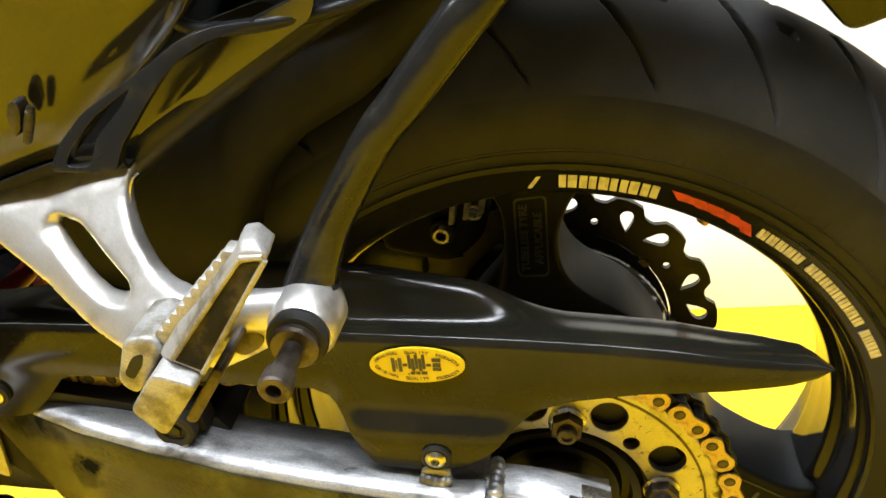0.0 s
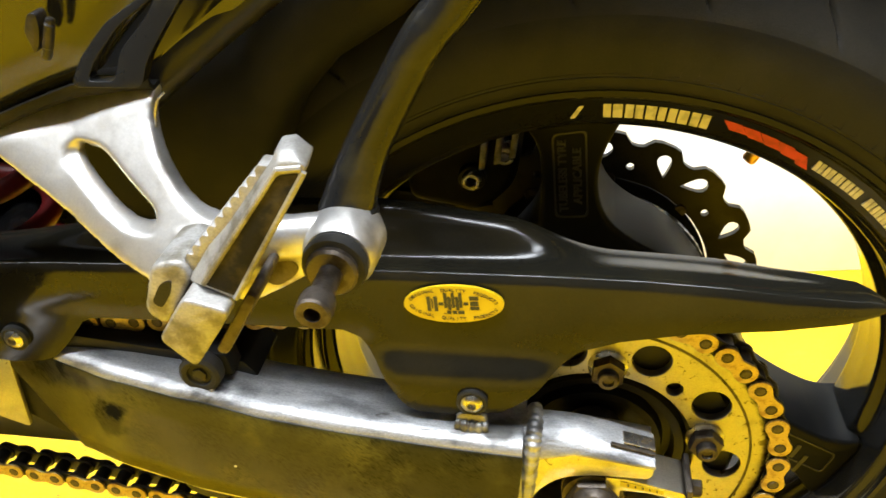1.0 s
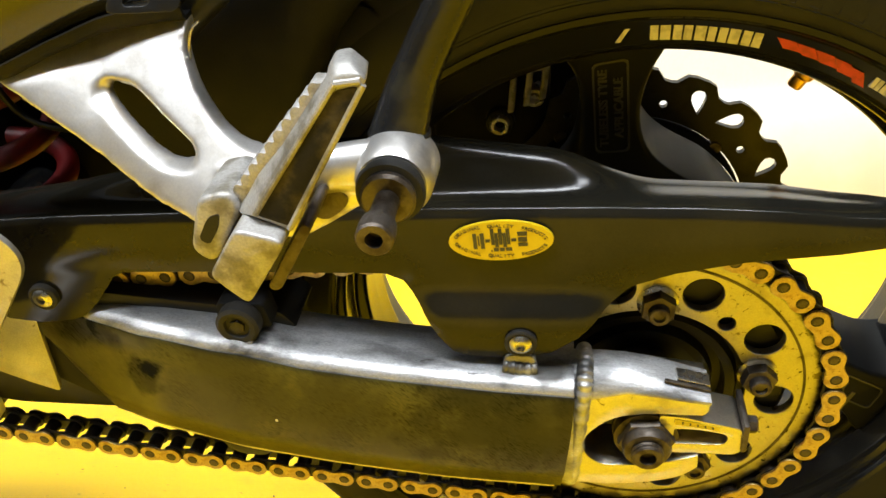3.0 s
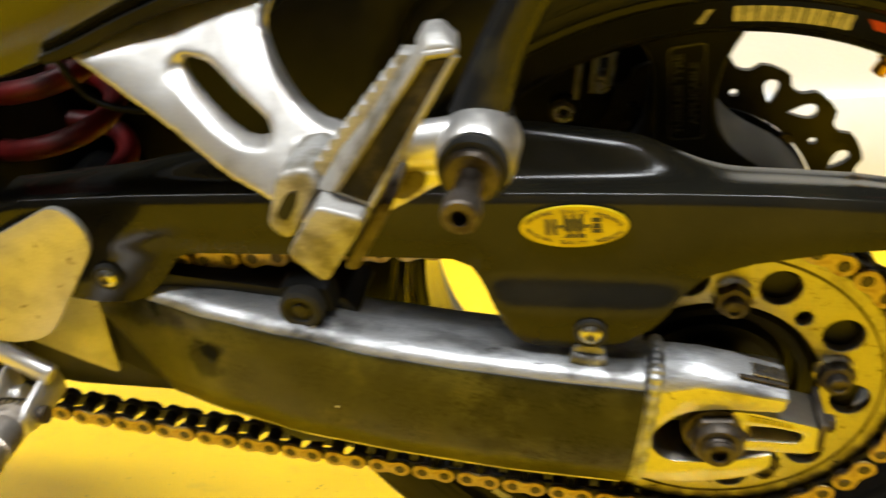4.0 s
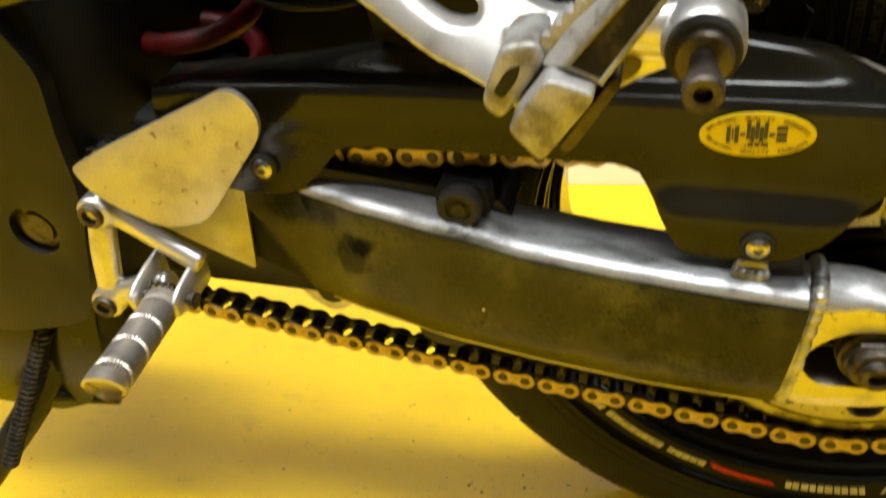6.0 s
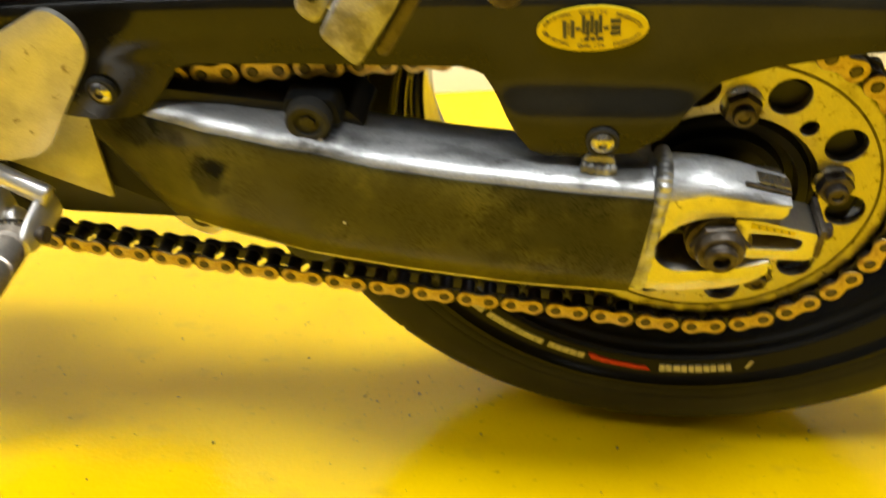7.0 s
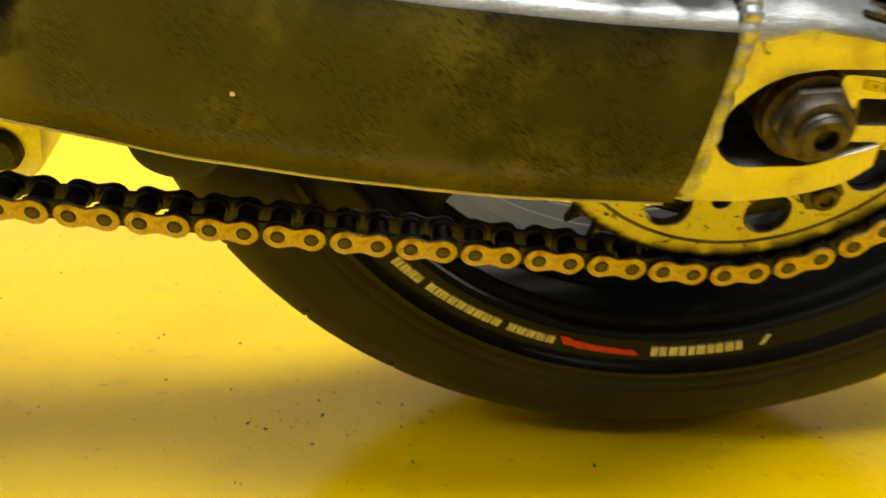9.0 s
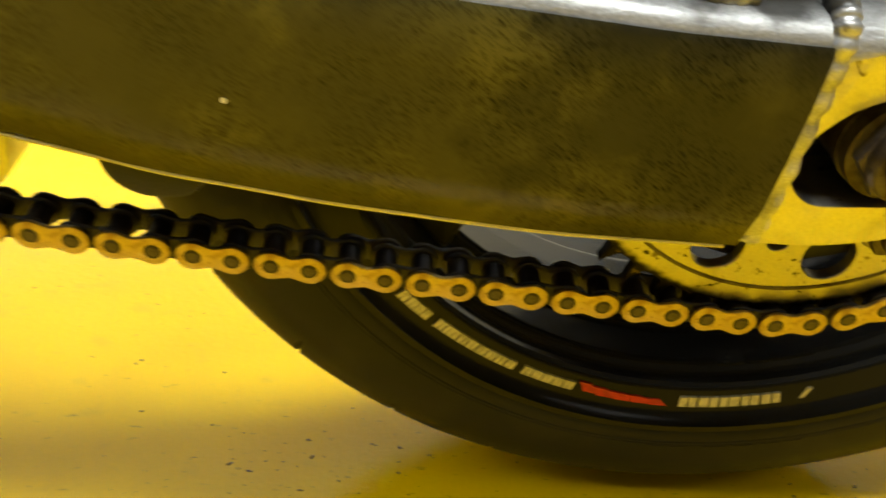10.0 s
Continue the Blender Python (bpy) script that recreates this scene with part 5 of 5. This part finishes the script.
part("clevis_cheek", prism(fillet([(-0.1670, 0.1760), (-0.1470, 0.2080), (-0.1430, 0.2055), (-0.1615, 0.1745)], 0.004), -0.2420, -0.2050, 0.002, segs=3), DARKSTEEL, peg, "dark grey hinge cheek")
# flat black piece for the shade inside the cheek's hole, none is cut
part("slot_shade", prism(fillet([(-0.1930, 0.1965), (-0.1870, 0.2065), (-0.1815, 0.2085), (-0.1835, 0.2015), (-0.1890, 0.1935)], 0.0025), -0.2366, -0.2350), PLASTIC, peg, "flat black oval for the dark inside of a hole")

part("locking_wire", sweep([(-0.2041, -0.165, 0.2611), (-0.2075, -0.166, 0.2580), (-0.2100, -0.166, 0.2520), (-0.2124, -0.164, 0.2441)], 0.0007, 8, 6), STEEL, hanger, "thin bright wire behind the hanger")

# black tube from the hanger to the tail
tube = part("subframe_tube", sweep([(-0.1165, -0.194, 0.2180), (-0.1113, -0.192, 0.2340), (-0.1045, -0.190, 0.2500), (-0.0895, -0.190, 0.2777), (-0.0790, -0.190, 0.2950), (-0.0690, -0.188, 0.3070), (-0.0537, -0.186, 0.3270), (-0.0362, -0.182, 0.3490), (0.0000, -0.160, 0.3900), (0.05, -0.12, 0.44)], [0.0130, 0.0108, 0.0096, 0.0090, 0.0090, 0.0094, 0.0098, 0.0100, 0.0105, 0.0105], 18, flat=0.8), SATIN, bike, "chipped black painted subframe tube", sharp=60)
part("tube_collar", lathe([(0.0110, 0.2185), (0.0126, 0.2190), (0.0128, 0.2215), (0.0110, 0.2225)], 28, (-0.1150, -0.194, 0), axis="z"), PLASTIC, tube, "black collar at the tube's foot")

# --- bodywork above and behind ---
PANEL_LOW = [(-0.75, 0.140), (-0.60, 0.160), (-0.448, 0.196), (-0.372, 0.2160), (-0.327, 0.2300), (-0.272, 0.2550), (-0.243, 0.2640), (-0.223, 0.2850), (-0.193, 0.3100), (-0.172, 0.3300), (-0.160, 0.3500)]
panel_rows = []
for i in range(60):
    x = -0.75 + 0.59 * i / 59
    zl = lerp_table(PANEL_LOW, x)
    row = [(x, -0.1220, zl + 0.008), (x, -0.1450, zl + 0.001), (x, -0.1530, zl), (x, -0.1570, zl + 0.003)]
    for f in (0.12, 0.3, 0.5, 0.75, 1.0):
        row.append((x, -0.1570 - 0.016 * math.sin(math.pi * min(1.0, f * 0.8)) , zl + 0.003 + 0.22 * f))
    panel_rows.append(row)
tail_panel = part("tail_panel", grid_sheet(panel_rows, 0.003), GLOSS, bike, "glossy black tail fairing side panel", sharp=60)
# dark strip for the shade and dark reflection along the hanger's top
shade_rows = []
for i in range(24):
    x = -0.330 + 0.117 * i / 23
    lo = lerp_table([(-0.330, 0.2285), (-0.305, 0.2350), (-0.284, 0.2440), (-0.253, 0.2548), (-0.225, 0.2585), (-0.213, 0.2590)], x)
    hi = lerp_table([(-0.330, 0.2335), (-0.3125, 0.2395), (-0.2796, 0.2525), (-0.2531, 0.2620), (-0.235, 0.2660), (-0.213, 0.2680)], x)
    shade_rows.append([(x, -0.1480, lo + 0.0008), (x, -0.1570, lo), (x, -0.1602, lo + 0.0028), (x, -0.1612, hi)])
part("shade_strip", grid_sheet(shade_rows, 0.002), DULL, tail_panel, "dull black strip for the shade along the hanger's top", sharp=60)
hook = part("helmet_hook", lathe([(0.0002, -0.0125), (0.0018, -0.0125), (0.0026, -0.0110), (0.0024, -0.0060), (0.0028, -0.0055), (0.0028, 0.0080), (0.0022, 0.0088), (0.0024, 0.0105), (0.0018, 0.0118), (0.0002, 0.0120)], 18, axis="z"), GREASE, tail_panel, "small dark turned metal pin on the panel")
hook.matrix_basis = Matrix.Translation((-0.2452, -0.1760, 0.2900)) @ Matrix.Rotation(radians(22), 4, "Y") @ Matrix.Diagonal((0.85, 0.85, 0.8, 1))
part("pin_socket", prism(fillet([(-0.2535, 0.2830), (-0.2555, 0.2930), (-0.2515, 0.3010), (-0.2475, 0.3010), (-0.2475, 0.2950), (-0.2500, 0.2870)], 0.002), -0.1770, -0.1690, 0.0015), GREASE, tail_panel, "dark socket beside the pin")
stay_edge = fillet([(-0.2290, 0.2750), (-0.2240, 0.2860), (-0.2110, 0.3000), (-0.1910, 0.3120), (-0.1770, 0.3210), (-0.1650, 0.3290), (-0.1520, 0.3330), (-0.1350, 0.3340), (-0.1380, 0.3310), (-0.1560, 0.3270), (-0.1670, 0.3200), (-0.1740, 0.3130), (-0.1840, 0.3000), (-0.1940, 0.2860), (-0.1975, 0.2750)], 0.004)
stay_slot = fillet([(-0.2215, 0.2775), (-0.2170, 0.2860), (-0.2050, 0.2990), (-0.1870, 0.3110), (-0.1930, 0.3020), (-0.2050, 0.2900), (-0.2095, 0.2775)], 0.003)
stay = part("tail_stay", prism(stay_edge, -0.1900, -0.1830, 0.0028, holes=[stay_slot], segs=3, warp=lambda x, y, z: (x, y + 0.3 * max(0.0, x + 0.175) + 0.30 * (z - 0.290), z)), SATIN, bike, "dark satin two-legged tail stay", sharp=50)
part("inner_panel", prism(fillet([(-0.2350, 0.2560), (-0.1860, 0.3080), (-0.1430, 0.3300), (-0.1100, 0.3450), (-0.1150, 0.3300), (-0.1950, 0.2780)], 0.004), -0.1490, -0.1450, 0.001), GLOSS, bike, "glossy black inner side panel behind the stay")
part("seat_rail", sweep([(-0.250, -0.140, 0.232), (-0.223, -0.140, 0.255), (-0.196, -0.140, 0.276), (-0.165, -0.138, 0.298), (-0.138, -0.135, 0.316), (-0.090, -0.128, 0.345), (-0.02, -0.11, 0.39)], 0.0105, 18), PLASTIC, bike, "black seat rail tube", sharp=80)

under_rows = []
for i in range(25):
    f = i / 24
    x = -0.285 + 0.285 * f
    z_top = lerp_table([(-0.40, 0.26), (-0.23, 0.30), (-0.10, 0.345), (0.0, 0.40)], x)
    z_low = lerp_table([(-0.40, 0.18), (-0.30, 0.165), (-0.245, 0.150), (-0.190, 0.150), (-0.182, 0.195), (-0.169, 0.226), (-0.144, 0.254), (-0.108, 0.276), (-0.070, 0.310), (-0.04, 0.335), (0.0, 0.36)], x)
    row = []
    for k in range(9):
        g = k / 8
        z = z_low + (z_top - z_low) * g
        y = -0.1010 - 0.022 * math.sin(math.pi * min(1.0, 0.15 + g)) * (1 - 0.4 * f)
        row.append((x, y, z))
    under_rows.append([(x, -0.060, z_low - 0.002), (x, -0.088, z_low - 0.004)] + row)
part("undertray", grid_sheet(under_rows, 0.003), DULL, bike, "dull black undertray ahead of the rear tyre", sharp=70)
part("inner_fender", grid_sheet([[(0.333 * math.cos(a) * 1.0, y, 0.333 * math.sin(a)) for y in (-0.092, -0.05, 0.0, 0.05, 0.10)] for a in (radians(95 + 5 * k) for k in range(17))], 0.003), PLASTIC, bike, "dull black inner mudguard ahead of the tyre", sharp=70)
lip = part("tail_lip", sweep([(-0.185, -0.150, 0.352), (-0.180, -0.151, 0.338), (-0.174, -0.152, 0.3290), (-0.160, -0.152, 0.3265), (-0.135, -0.148, 0.3280), (-0.104, -0.142, 0.3330), (-0.070, -0.132, 0.345), (-0.03, -0.12, 0.365)], 0.0034, 14), PLASTIC, bike, "black rim of the tail opening", sharp=80)
part("tail_recess", grid_sheet([[(x, -0.118, lerp_table([(-0.185, 0.345), (-0.16, 0.326), (-0.1, 0.333), (0.0, 0.375)], x)), (x, -0.110, 0.40), (x, -0.10, 0.47)] for x in (-0.20, -0.17, -0.14, -0.10, -0.05, 0.0)], 0.003), DULL, bike, "dull black recess under the tail")
# unseen tail unit, added to keep overhead light off tread and undertray
tail_rows = []
for i in range(15):
    x = -0.30 + 0.62 * i / 14
    w = lerp_table([(-0.30, 0.150), (0.0, 0.140), (0.32, 0.080)], x)
    z = lerp_table([(-0.30, 0.470), (0.0, 0.475), (0.32, 0.520)], x)
    tail_rows.append([(x, -w, z + 0.07), (x, -w * 0.97, z + 0.01), (x, -w * 0.8, z), (x, 0, z - 0.01), (x, w * 0.8, z), (x, w * 0.97, z + 0.01), (x, w, z + 0.07), (x, w * 0.6, z + 0.12), (x, 0, z + 0.13), (x, -w * 0.6, z + 0.12), (x, -w, z + 0.07)])
part("tail_unit", grid_sheet(tail_rows, 0.003), GLOSS, bike, "glossy black tail unit over the rear wheel, unseen, added to shade the tyre", sharp=60)
part("plate_hanger", prism(fillet([(0.112, 0.325), (0.146, 0.2900), (0.172, 0.3020), (0.27, 0.37), (0.20, 0.44)], 0.008), -0.04, 0.04, 0.004), SATIN, bike, "black number plate hanger over the tyre")

# --- front of the swingarm: rider's footrest, heel plate, frame ---
heel = fillet([(-0.4700, 0.0930, 0.004), (-0.4480, 0.1060, 0.02), (-0.3520, 0.1535, 0.010), (-0.3380, 0.1440, 0.010), (-0.3360, 0.1280, 0.012), (-0.3860, 0.0620, 0.014), (-0.4180, 0.0560, 0.010), (-0.4560, 0.0740, 0.012)], 0.008, 5)


def heel_warp(x, y, z):
    """The plate's upper strip curls back from a line parallel to its top edge."""
    d = (z - 0.0930) - (x + 0.4700) * 0.498
    fold = max(0.0, d + 0.0170)
    return (x, y + 7.0 * fold * fold + 0.02 * fold, z)


def heel_plate():
    bm = prism(heel, -0.1665, -0.1630)
    for drop in (0.0190, 0.0165, 0.0140, 0.0115, 0.0085, 0.0050):
        bmesh.ops.bisect_plane(bm, geom=bm.verts[:] + bm.edges[:] + bm.faces[:], dist=1e-6, plane_co=(-0.4700, 0, 0.0930 - drop), plane_no=Vector((-0.498, 0, 1)).normalized())
    for v in bm.verts:
        v.co = Vector(heel_warp(*v.co))
    return bm


footrest_bracket = part("heel_guard", heel_plate(), HEEL_ALU, bike, "scuffed aluminium heel guard plate with folded edge", sharp=20)
part("inner_plate", prism(fillet([(-0.4600, 0.020), (-0.4300, 0.075), (-0.3850, 0.062), (-0.3905, -0.0120), (-0.4100, -0.0040)], 0.004), -0.1175, -0.1145, 0.0006), HEEL_ALU, footrest_bracket, "flat aluminium plate behind the heel guard")

AX, AZ, BX2, BZ2 = -0.4635, 0.0620, -0.4805, -0.0150
aframe = sweep([(AX, -0.158, AZ), (-0.4370, -0.160, 0.0470), (-0.4000, -0.163, 0.0270)], [0.0085, 0.0072, 0.0080], 16, flat=0.8)
sweep([(BX2, -0.160, BZ2), (-0.4560, -0.160, -0.0020), (-0.4260, -0.163, 0.0080)], [0.0090, 0.0088, 0.0090], 16, flat=0.9, bm=aframe)
sweep([(AX - 0.001, -0.158, AZ), (-0.4740, -0.158, 0.0240), (BX2, -0.159, BZ2)], [0.0090, 0.0100, 0.0090], 16, flat=0.8, bm=aframe)
for cx, cz in ((AX, AZ), (BX2, BZ2)):
    add_into(aframe, lathe([(0.0005, -0.1690), (0.0105, -0.1690), (0.0115, -0.1675), (0.0115, -0.1480), (0.0005, -0.1480)], 28, (cx, 0, cz)), 0)
frame_casting = part("footrest_bracket", aframe, ALU, bike, "cast aluminium rider footrest bracket bolted to the frame", sharp=80)
cast_blend(frame_casting, 0.0018, 4)
for cx, cz in ((AX, AZ), (BX2, BZ2)):
    part("socket_bolt", lathe([(0.0085, -0.1688), (0.0085, -0.1710), (0.0078, -0.1722), (0.0050, -0.1722), (0.0047, -0.1690), (0.0004, -0.1690)], 24, (cx, 0, cz)), DARKSTEEL, frame_casting, "dark socket-head bolt")
for off in (-0.0150, 0.0150):
    x = -0.4215 + off
    part("clevis_arm", sweep([(x, -0.154, 0.0165), (x, -0.170, 0.0155), (x, -0.184, 0.0140), (x, -0.193, 0.0130)], [0.0125, 0.0120, 0.0105, 0.0060], 18, flat=0.36), ALU, frame_casting, "rounded aluminium clevis arm", sharp=80)
part("spring_coil", sweep([(-0.4300 + 0.0011 * k, -0.1800 + 0.0062 * math.cos(k * 1.57), 0.0150 + 0.0062 * math.sin(k * 1.57)) for k in range(17)], 0.0010, 6, 3), GREASE, frame_casting, "dark return spring")
part("pivot_pin", lathe([(0.0035, -0.4420), (0.0035, -0.4010), (0.0055, -0.4005), (0.0055, -0.3970), (0.0005, -0.3970)], 14, (0, -0.1830, 0.0140), axis="x"), DARKSTEEL, frame_casting, "dark hinge pin")

root, tip = Vector((-0.4190, -0.1850, 0.0115)), Vector((-0.4025, -0.2755, 0.0270))
axis_len = (tip - root).length
turn_peg = (tip - root).normalized().to_track_quat("Z", "Y").to_matrix().to_4x4()
peg_profile = [(0.0005, -0.006), (0.0085, -0.006), (0.0115, 0.0), (0.0132, 0.002), (0.0132, 0.009), (0.0112, 0.0105)]
for k in range(3):
    h = 0.012 + 0.0225 * k
    peg_profile += [(0.0112, h), (0.0125, h + 0.0012), (0.0125, h + 0.0195), (0.0112, h + 0.0208)]
peg_profile += [(0.0112, 0.080), (0.0125, 0.0815), (0.0132, 0.0850), (0.0128, axis_len), (0.0110, axis_len + 0.001), (0.0090, axis_len - 0.003), (0.0005, axis_len - 0.004)]


def knurled_peg():
    """A turned bar with three bands of crossed knurling."""
    bm = bmesh.new()
    rows = []
    segs = 72
    fine = []
    for (r0, h0), (r1, h1) in zip(peg_profile, peg_profile[1:]):
        n = 16 if abs(h1 - h0) > 0.015 else 1
        fine += [(r0 + (r1 - r0) * j / n, h0 + (h1 - h0) * j / n) for j in range(n)]
    fine.append(peg_profile[-1])
    for j, (r, h) in enumerate(fine):
        knurl = abs(r - 0.0125) < 1e-5
        rows.append([bm.verts.new(((r + (0.0014 * ((i + j) % 2) - 0.0007 if knurl else 0.0)) * math.cos(2 * math.pi * i / segs),
                                   (r + (0.0014 * ((i + j) % 2) - 0.0007 if knurl else 0.0)) * math.sin(2 * math.pi * i / segs), h)) for i in range(segs)])
    for a, b in zip(rows, rows[1:]):
        for i in range(segs):
            bm.faces.new((a[i], a[(i + 1) % segs], b[(i + 1) % segs], b[i]))
    bm.faces.new(rows[0])
    bm.faces.new(rows[-1])
    for v in bm.verts:
        v.co.x, v.co.y = v.co.x * 0.9, v.co.y * 0.9
    bm.transform(Matrix.Translation(root) @ turn_peg)
    along = (tip - root).normalized()
    up = (Vector((0, 0, 1)) - along * along.z).normalized()
    for v in bm.verts:  # the outer end is cut at a slant, longer above
        d = v.co - root
        if d.dot(along) > axis_len - 0.006:
            v.co += along * (0.55 * d.dot(up) - 0.004)
    return bm


part("rider_footrest", knurled_peg(), PEG_METAL, bike, "knurled aluminium rider footrest", sharp=25)

hole = ring(-0.5260, 0.0330, 0.0185, 28)
pivot_cover = part("pivot_cover", prism(fillet([(-0.4760, 0.1500, 0.01), (-0.4800, 0.1060, 0.01), (-0.4790, 0.0620, 0.02), (-0.5060, -0.0380, 0.02), (-0.5250, -0.0520, 0.012), (-0.5900, -0.0680, 0.02), (-0.80, -0.07, 0.01), (-0.80, 0.32, 0.01), (-0.56, 0.30, 0.02)], 0.01), -0.1560, -0.1440, 0.004, holes=[hole], segs=3), PLASTIC, bike, "dull black frame and pivot cover")
part("pivot_bolt", lathe([(0.0185, -0.1440), (0.0185, -0.1490), (0.0150, -0.1500), (0.0120, -0.1495), (0.0118, -0.1530), (0.0070, -0.1540), (0.0005, -0.1530)], 32, (-0.5260, 0, 0.0330)), DARKSTEEL, pivot_cover, "dark recessed pivot bolt")
part("gearbox_case", box(-0.80, -0.50, -0.135, 0.16, -0.10, 0.30, 0.02), DULL, bike, "dull black engine and gearbox case")
part("front_sprocket_cover", prism(fillet([(-0.70, -0.07), (-0.70, 0.09), (-0.56, 0.09), (-0.535, 0.05), (-0.545, -0.045)], 0.02), -0.143, -0.120, 0.005), PLASTIC, bike, "black plastic front sprocket cover")
part("battery_box", box(-0.46, -0.25, -0.085, 0.12, 0.235, 0.36, 0.012), DULL, bike, "dull black box under the seat")
part("far_mudguard", prism(fillet([(-0.30, 0.02), (-0.30, 0.30), (-0.12, 0.30), (-0.030, 0.215), (-0.010, 0.150), (-0.010, 0.05), (-0.12, 0.0)], 0.02), 0.125, 0.131, 0.001), DULL, bike, "dull black mudguard on the far side")
part("right_frame", box(-0.60, -0.20, 0.10, 0.124, 0.00, 0.34, 0.01), DULL, bike, "black frame on the far side")


def helix(a, b, r, turns, wire, segs=10, per=18):
    a, b = Vector(a), Vector(b)
    d = (b - a).normalized()
    u = d.orthogonal().normalized()
    v = d.cross(u)
    n = int(turns * per)
    pts = [a.lerp(b, i / n) + (u * math.cos(2 * math.pi * i / per) + v * math.sin(2 * math.pi * i / per)) * r for i in range(n + 1)]
    return sweep([p[:] for p in pts], wire, segs, 1)


shock = part("shock_absorber", lathe([(0.0005, 0.0), (0.020, 0.0), (0.024, 0.02), (0.024, 0.17), (0.016, 0.19), (0.0005, 0.19)], 28), SATIN, bike, "rear shock absorber with red spring")
shock.matrix_basis = BIKE @ Matrix.Translation((-0.487, 0.03, 0.035)) @ Matrix.Rotation(radians(4), 4, "Y")
coil = part("spring", helix((0, 0, 0.0), (0, 0, 0.195), 0.046, 4.4, 0.0085, 14, 30), RED, shock, "red coil spring", sharp=80)
part("adjuster_ring", lathe([(0.0245, 0.080), (0.030, 0.081), (0.031, 0.092), (0.030, 0.103), (0.0245, 0.104)], 12), BRASS, shock, "gold adjuster ring")
part("hose", sweep([(-0.42, -0.03, 0.185), (-0.405, -0.03, 0.155), (-0.375, -0.03, 0.145), (-0.325, -0.03, 0.150), (-0.27, -0.02, 0.175)], 0.0026, 12), PLASTIC, bike, "black rubber hose")
link = part("shock_linkage", prism(fillet([(-0.430, -0.055), (-0.425, -0.020), (-0.372, -0.045), (-0.345, -0.062), (-0.352, -0.100), (-0.372, -0.112), (-0.390, -0.102)], 0.008), -0.0460, 0.03, 0.002), PLATE_ALU, bike, "aluminium shock linkage under the arm")
part("linkage_bolt", lathe([(0.0120, -0.0460), (0.0120, -0.0500), (0.0090, -0.0530), (0.0005, -0.0530)], 24, (-0.371, 0, -0.0860)), GREASE, link, "dark linkage bolt")

# --- side stand ---
stand = part("side_stand", sweep([(-0.585, -0.118, -0.085), (-0.600, -0.135, -0.140), (-0.640, -0.175, -0.200), (-0.690, -0.215, -0.2640)], [0.018, 0.015, 0.013, 0.012], 16, flat=0.8), SATIN, bike, "black side stand leg", sharp=80)
part("stand_bracket", prism(fillet([(-0.74, -0.04), (-0.520, -0.04), (-0.535, -0.110), (-0.565, -0.165), (-0.60, -0.180), (-0.74, -0.180)], 0.01), -0.138, -0.09, 0.004), SATIN, stand, "black stand bracket")
part("stand_tang", sweep([(-0.600, -0.140, -0.155), (-0.575, -0.130, -0.165), (-0.548, -0.124, -0.1700)], [0.009, 0.006, 0.004], 12), SATIN, stand, "black kick tang")
part("stand_spring", helix((-0.572, -0.142, -0.075), (-0.632, -0.180, -0.205), 0.0062, 26, 0.0016, 6, 10), GREASE, stand, "dark return spring")
part("stand_foot", box(-0.735, -0.675, -0.235, -0.190, -0.2725, -0.2640, 0.003), SATIN, stand, "flat stand foot")

# --- grit on the floor ---
def grit():
    rng = random.Random(11)
    bm = bmesh.new()
    for _ in range(330):
        x, y = rng.uniform(-0.75, 0.35), rng.gauss(-0.02, 0.17)
        if rng.random() < 0.2:
            x, y = rng.gauss(-0.24, 0.05), rng.gauss(0.01, 0.03)
        r = 0.0003 + 0.0010 * rng.random() ** 3
        n = rng.randint(4, 6)
        a0, st = rng.uniform(0, 6.3), rng.uniform(1.0, 2.4)
        ca, sa = math.cos(a0), math.sin(a0)
        base, top = [], []
        for i in range(n):
            a = 2 * math.pi * i / n
            q = r * rng.uniform(0.6, 1.2)
            u, v = q * math.cos(a) * st, q * math.sin(a)
            base.append(bm.verts.new((x + u * ca - v * sa, y + u * sa + v * ca, 0.0)))
            top.append(bm.verts.new((x + 0.7 * (u * ca - v * sa), y + 0.7 * (u * sa + v * ca), r * rng.uniform(0.3, 0.9))))
        bm.faces.new(top)
        for i in range(n):
            bm.faces.new((base[i], base[(i + 1) % n], top[(i + 1) % n], top[i]))
    return bm


pebble_bm = bmesh.new()
bmesh.ops.create_icosphere(pebble_bm, subdivisions=2, radius=0.0032)
pebble_rng = random.Random(3)
for v in pebble_bm.verts:
    v.co = Vector((v.co.x * 1.35, v.co.y, v.co.z * 0.7)) * pebble_rng.uniform(0.85, 1.12)
pebble_bm.transform(Matrix.Translation((-0.0135, -0.1385, 0.0018)))
tagged(new("pebble", mesh_of(pebble_bm, "pebble", [GREASE], 20)), "small dark pebble lying on the yellow floor", "pebble")
tagged(new("grit", mesh_of(grit(), "grit", [DIRT])), "scattered dark grit and dry dirt flakes on the floor", "grit", kind="stuff")
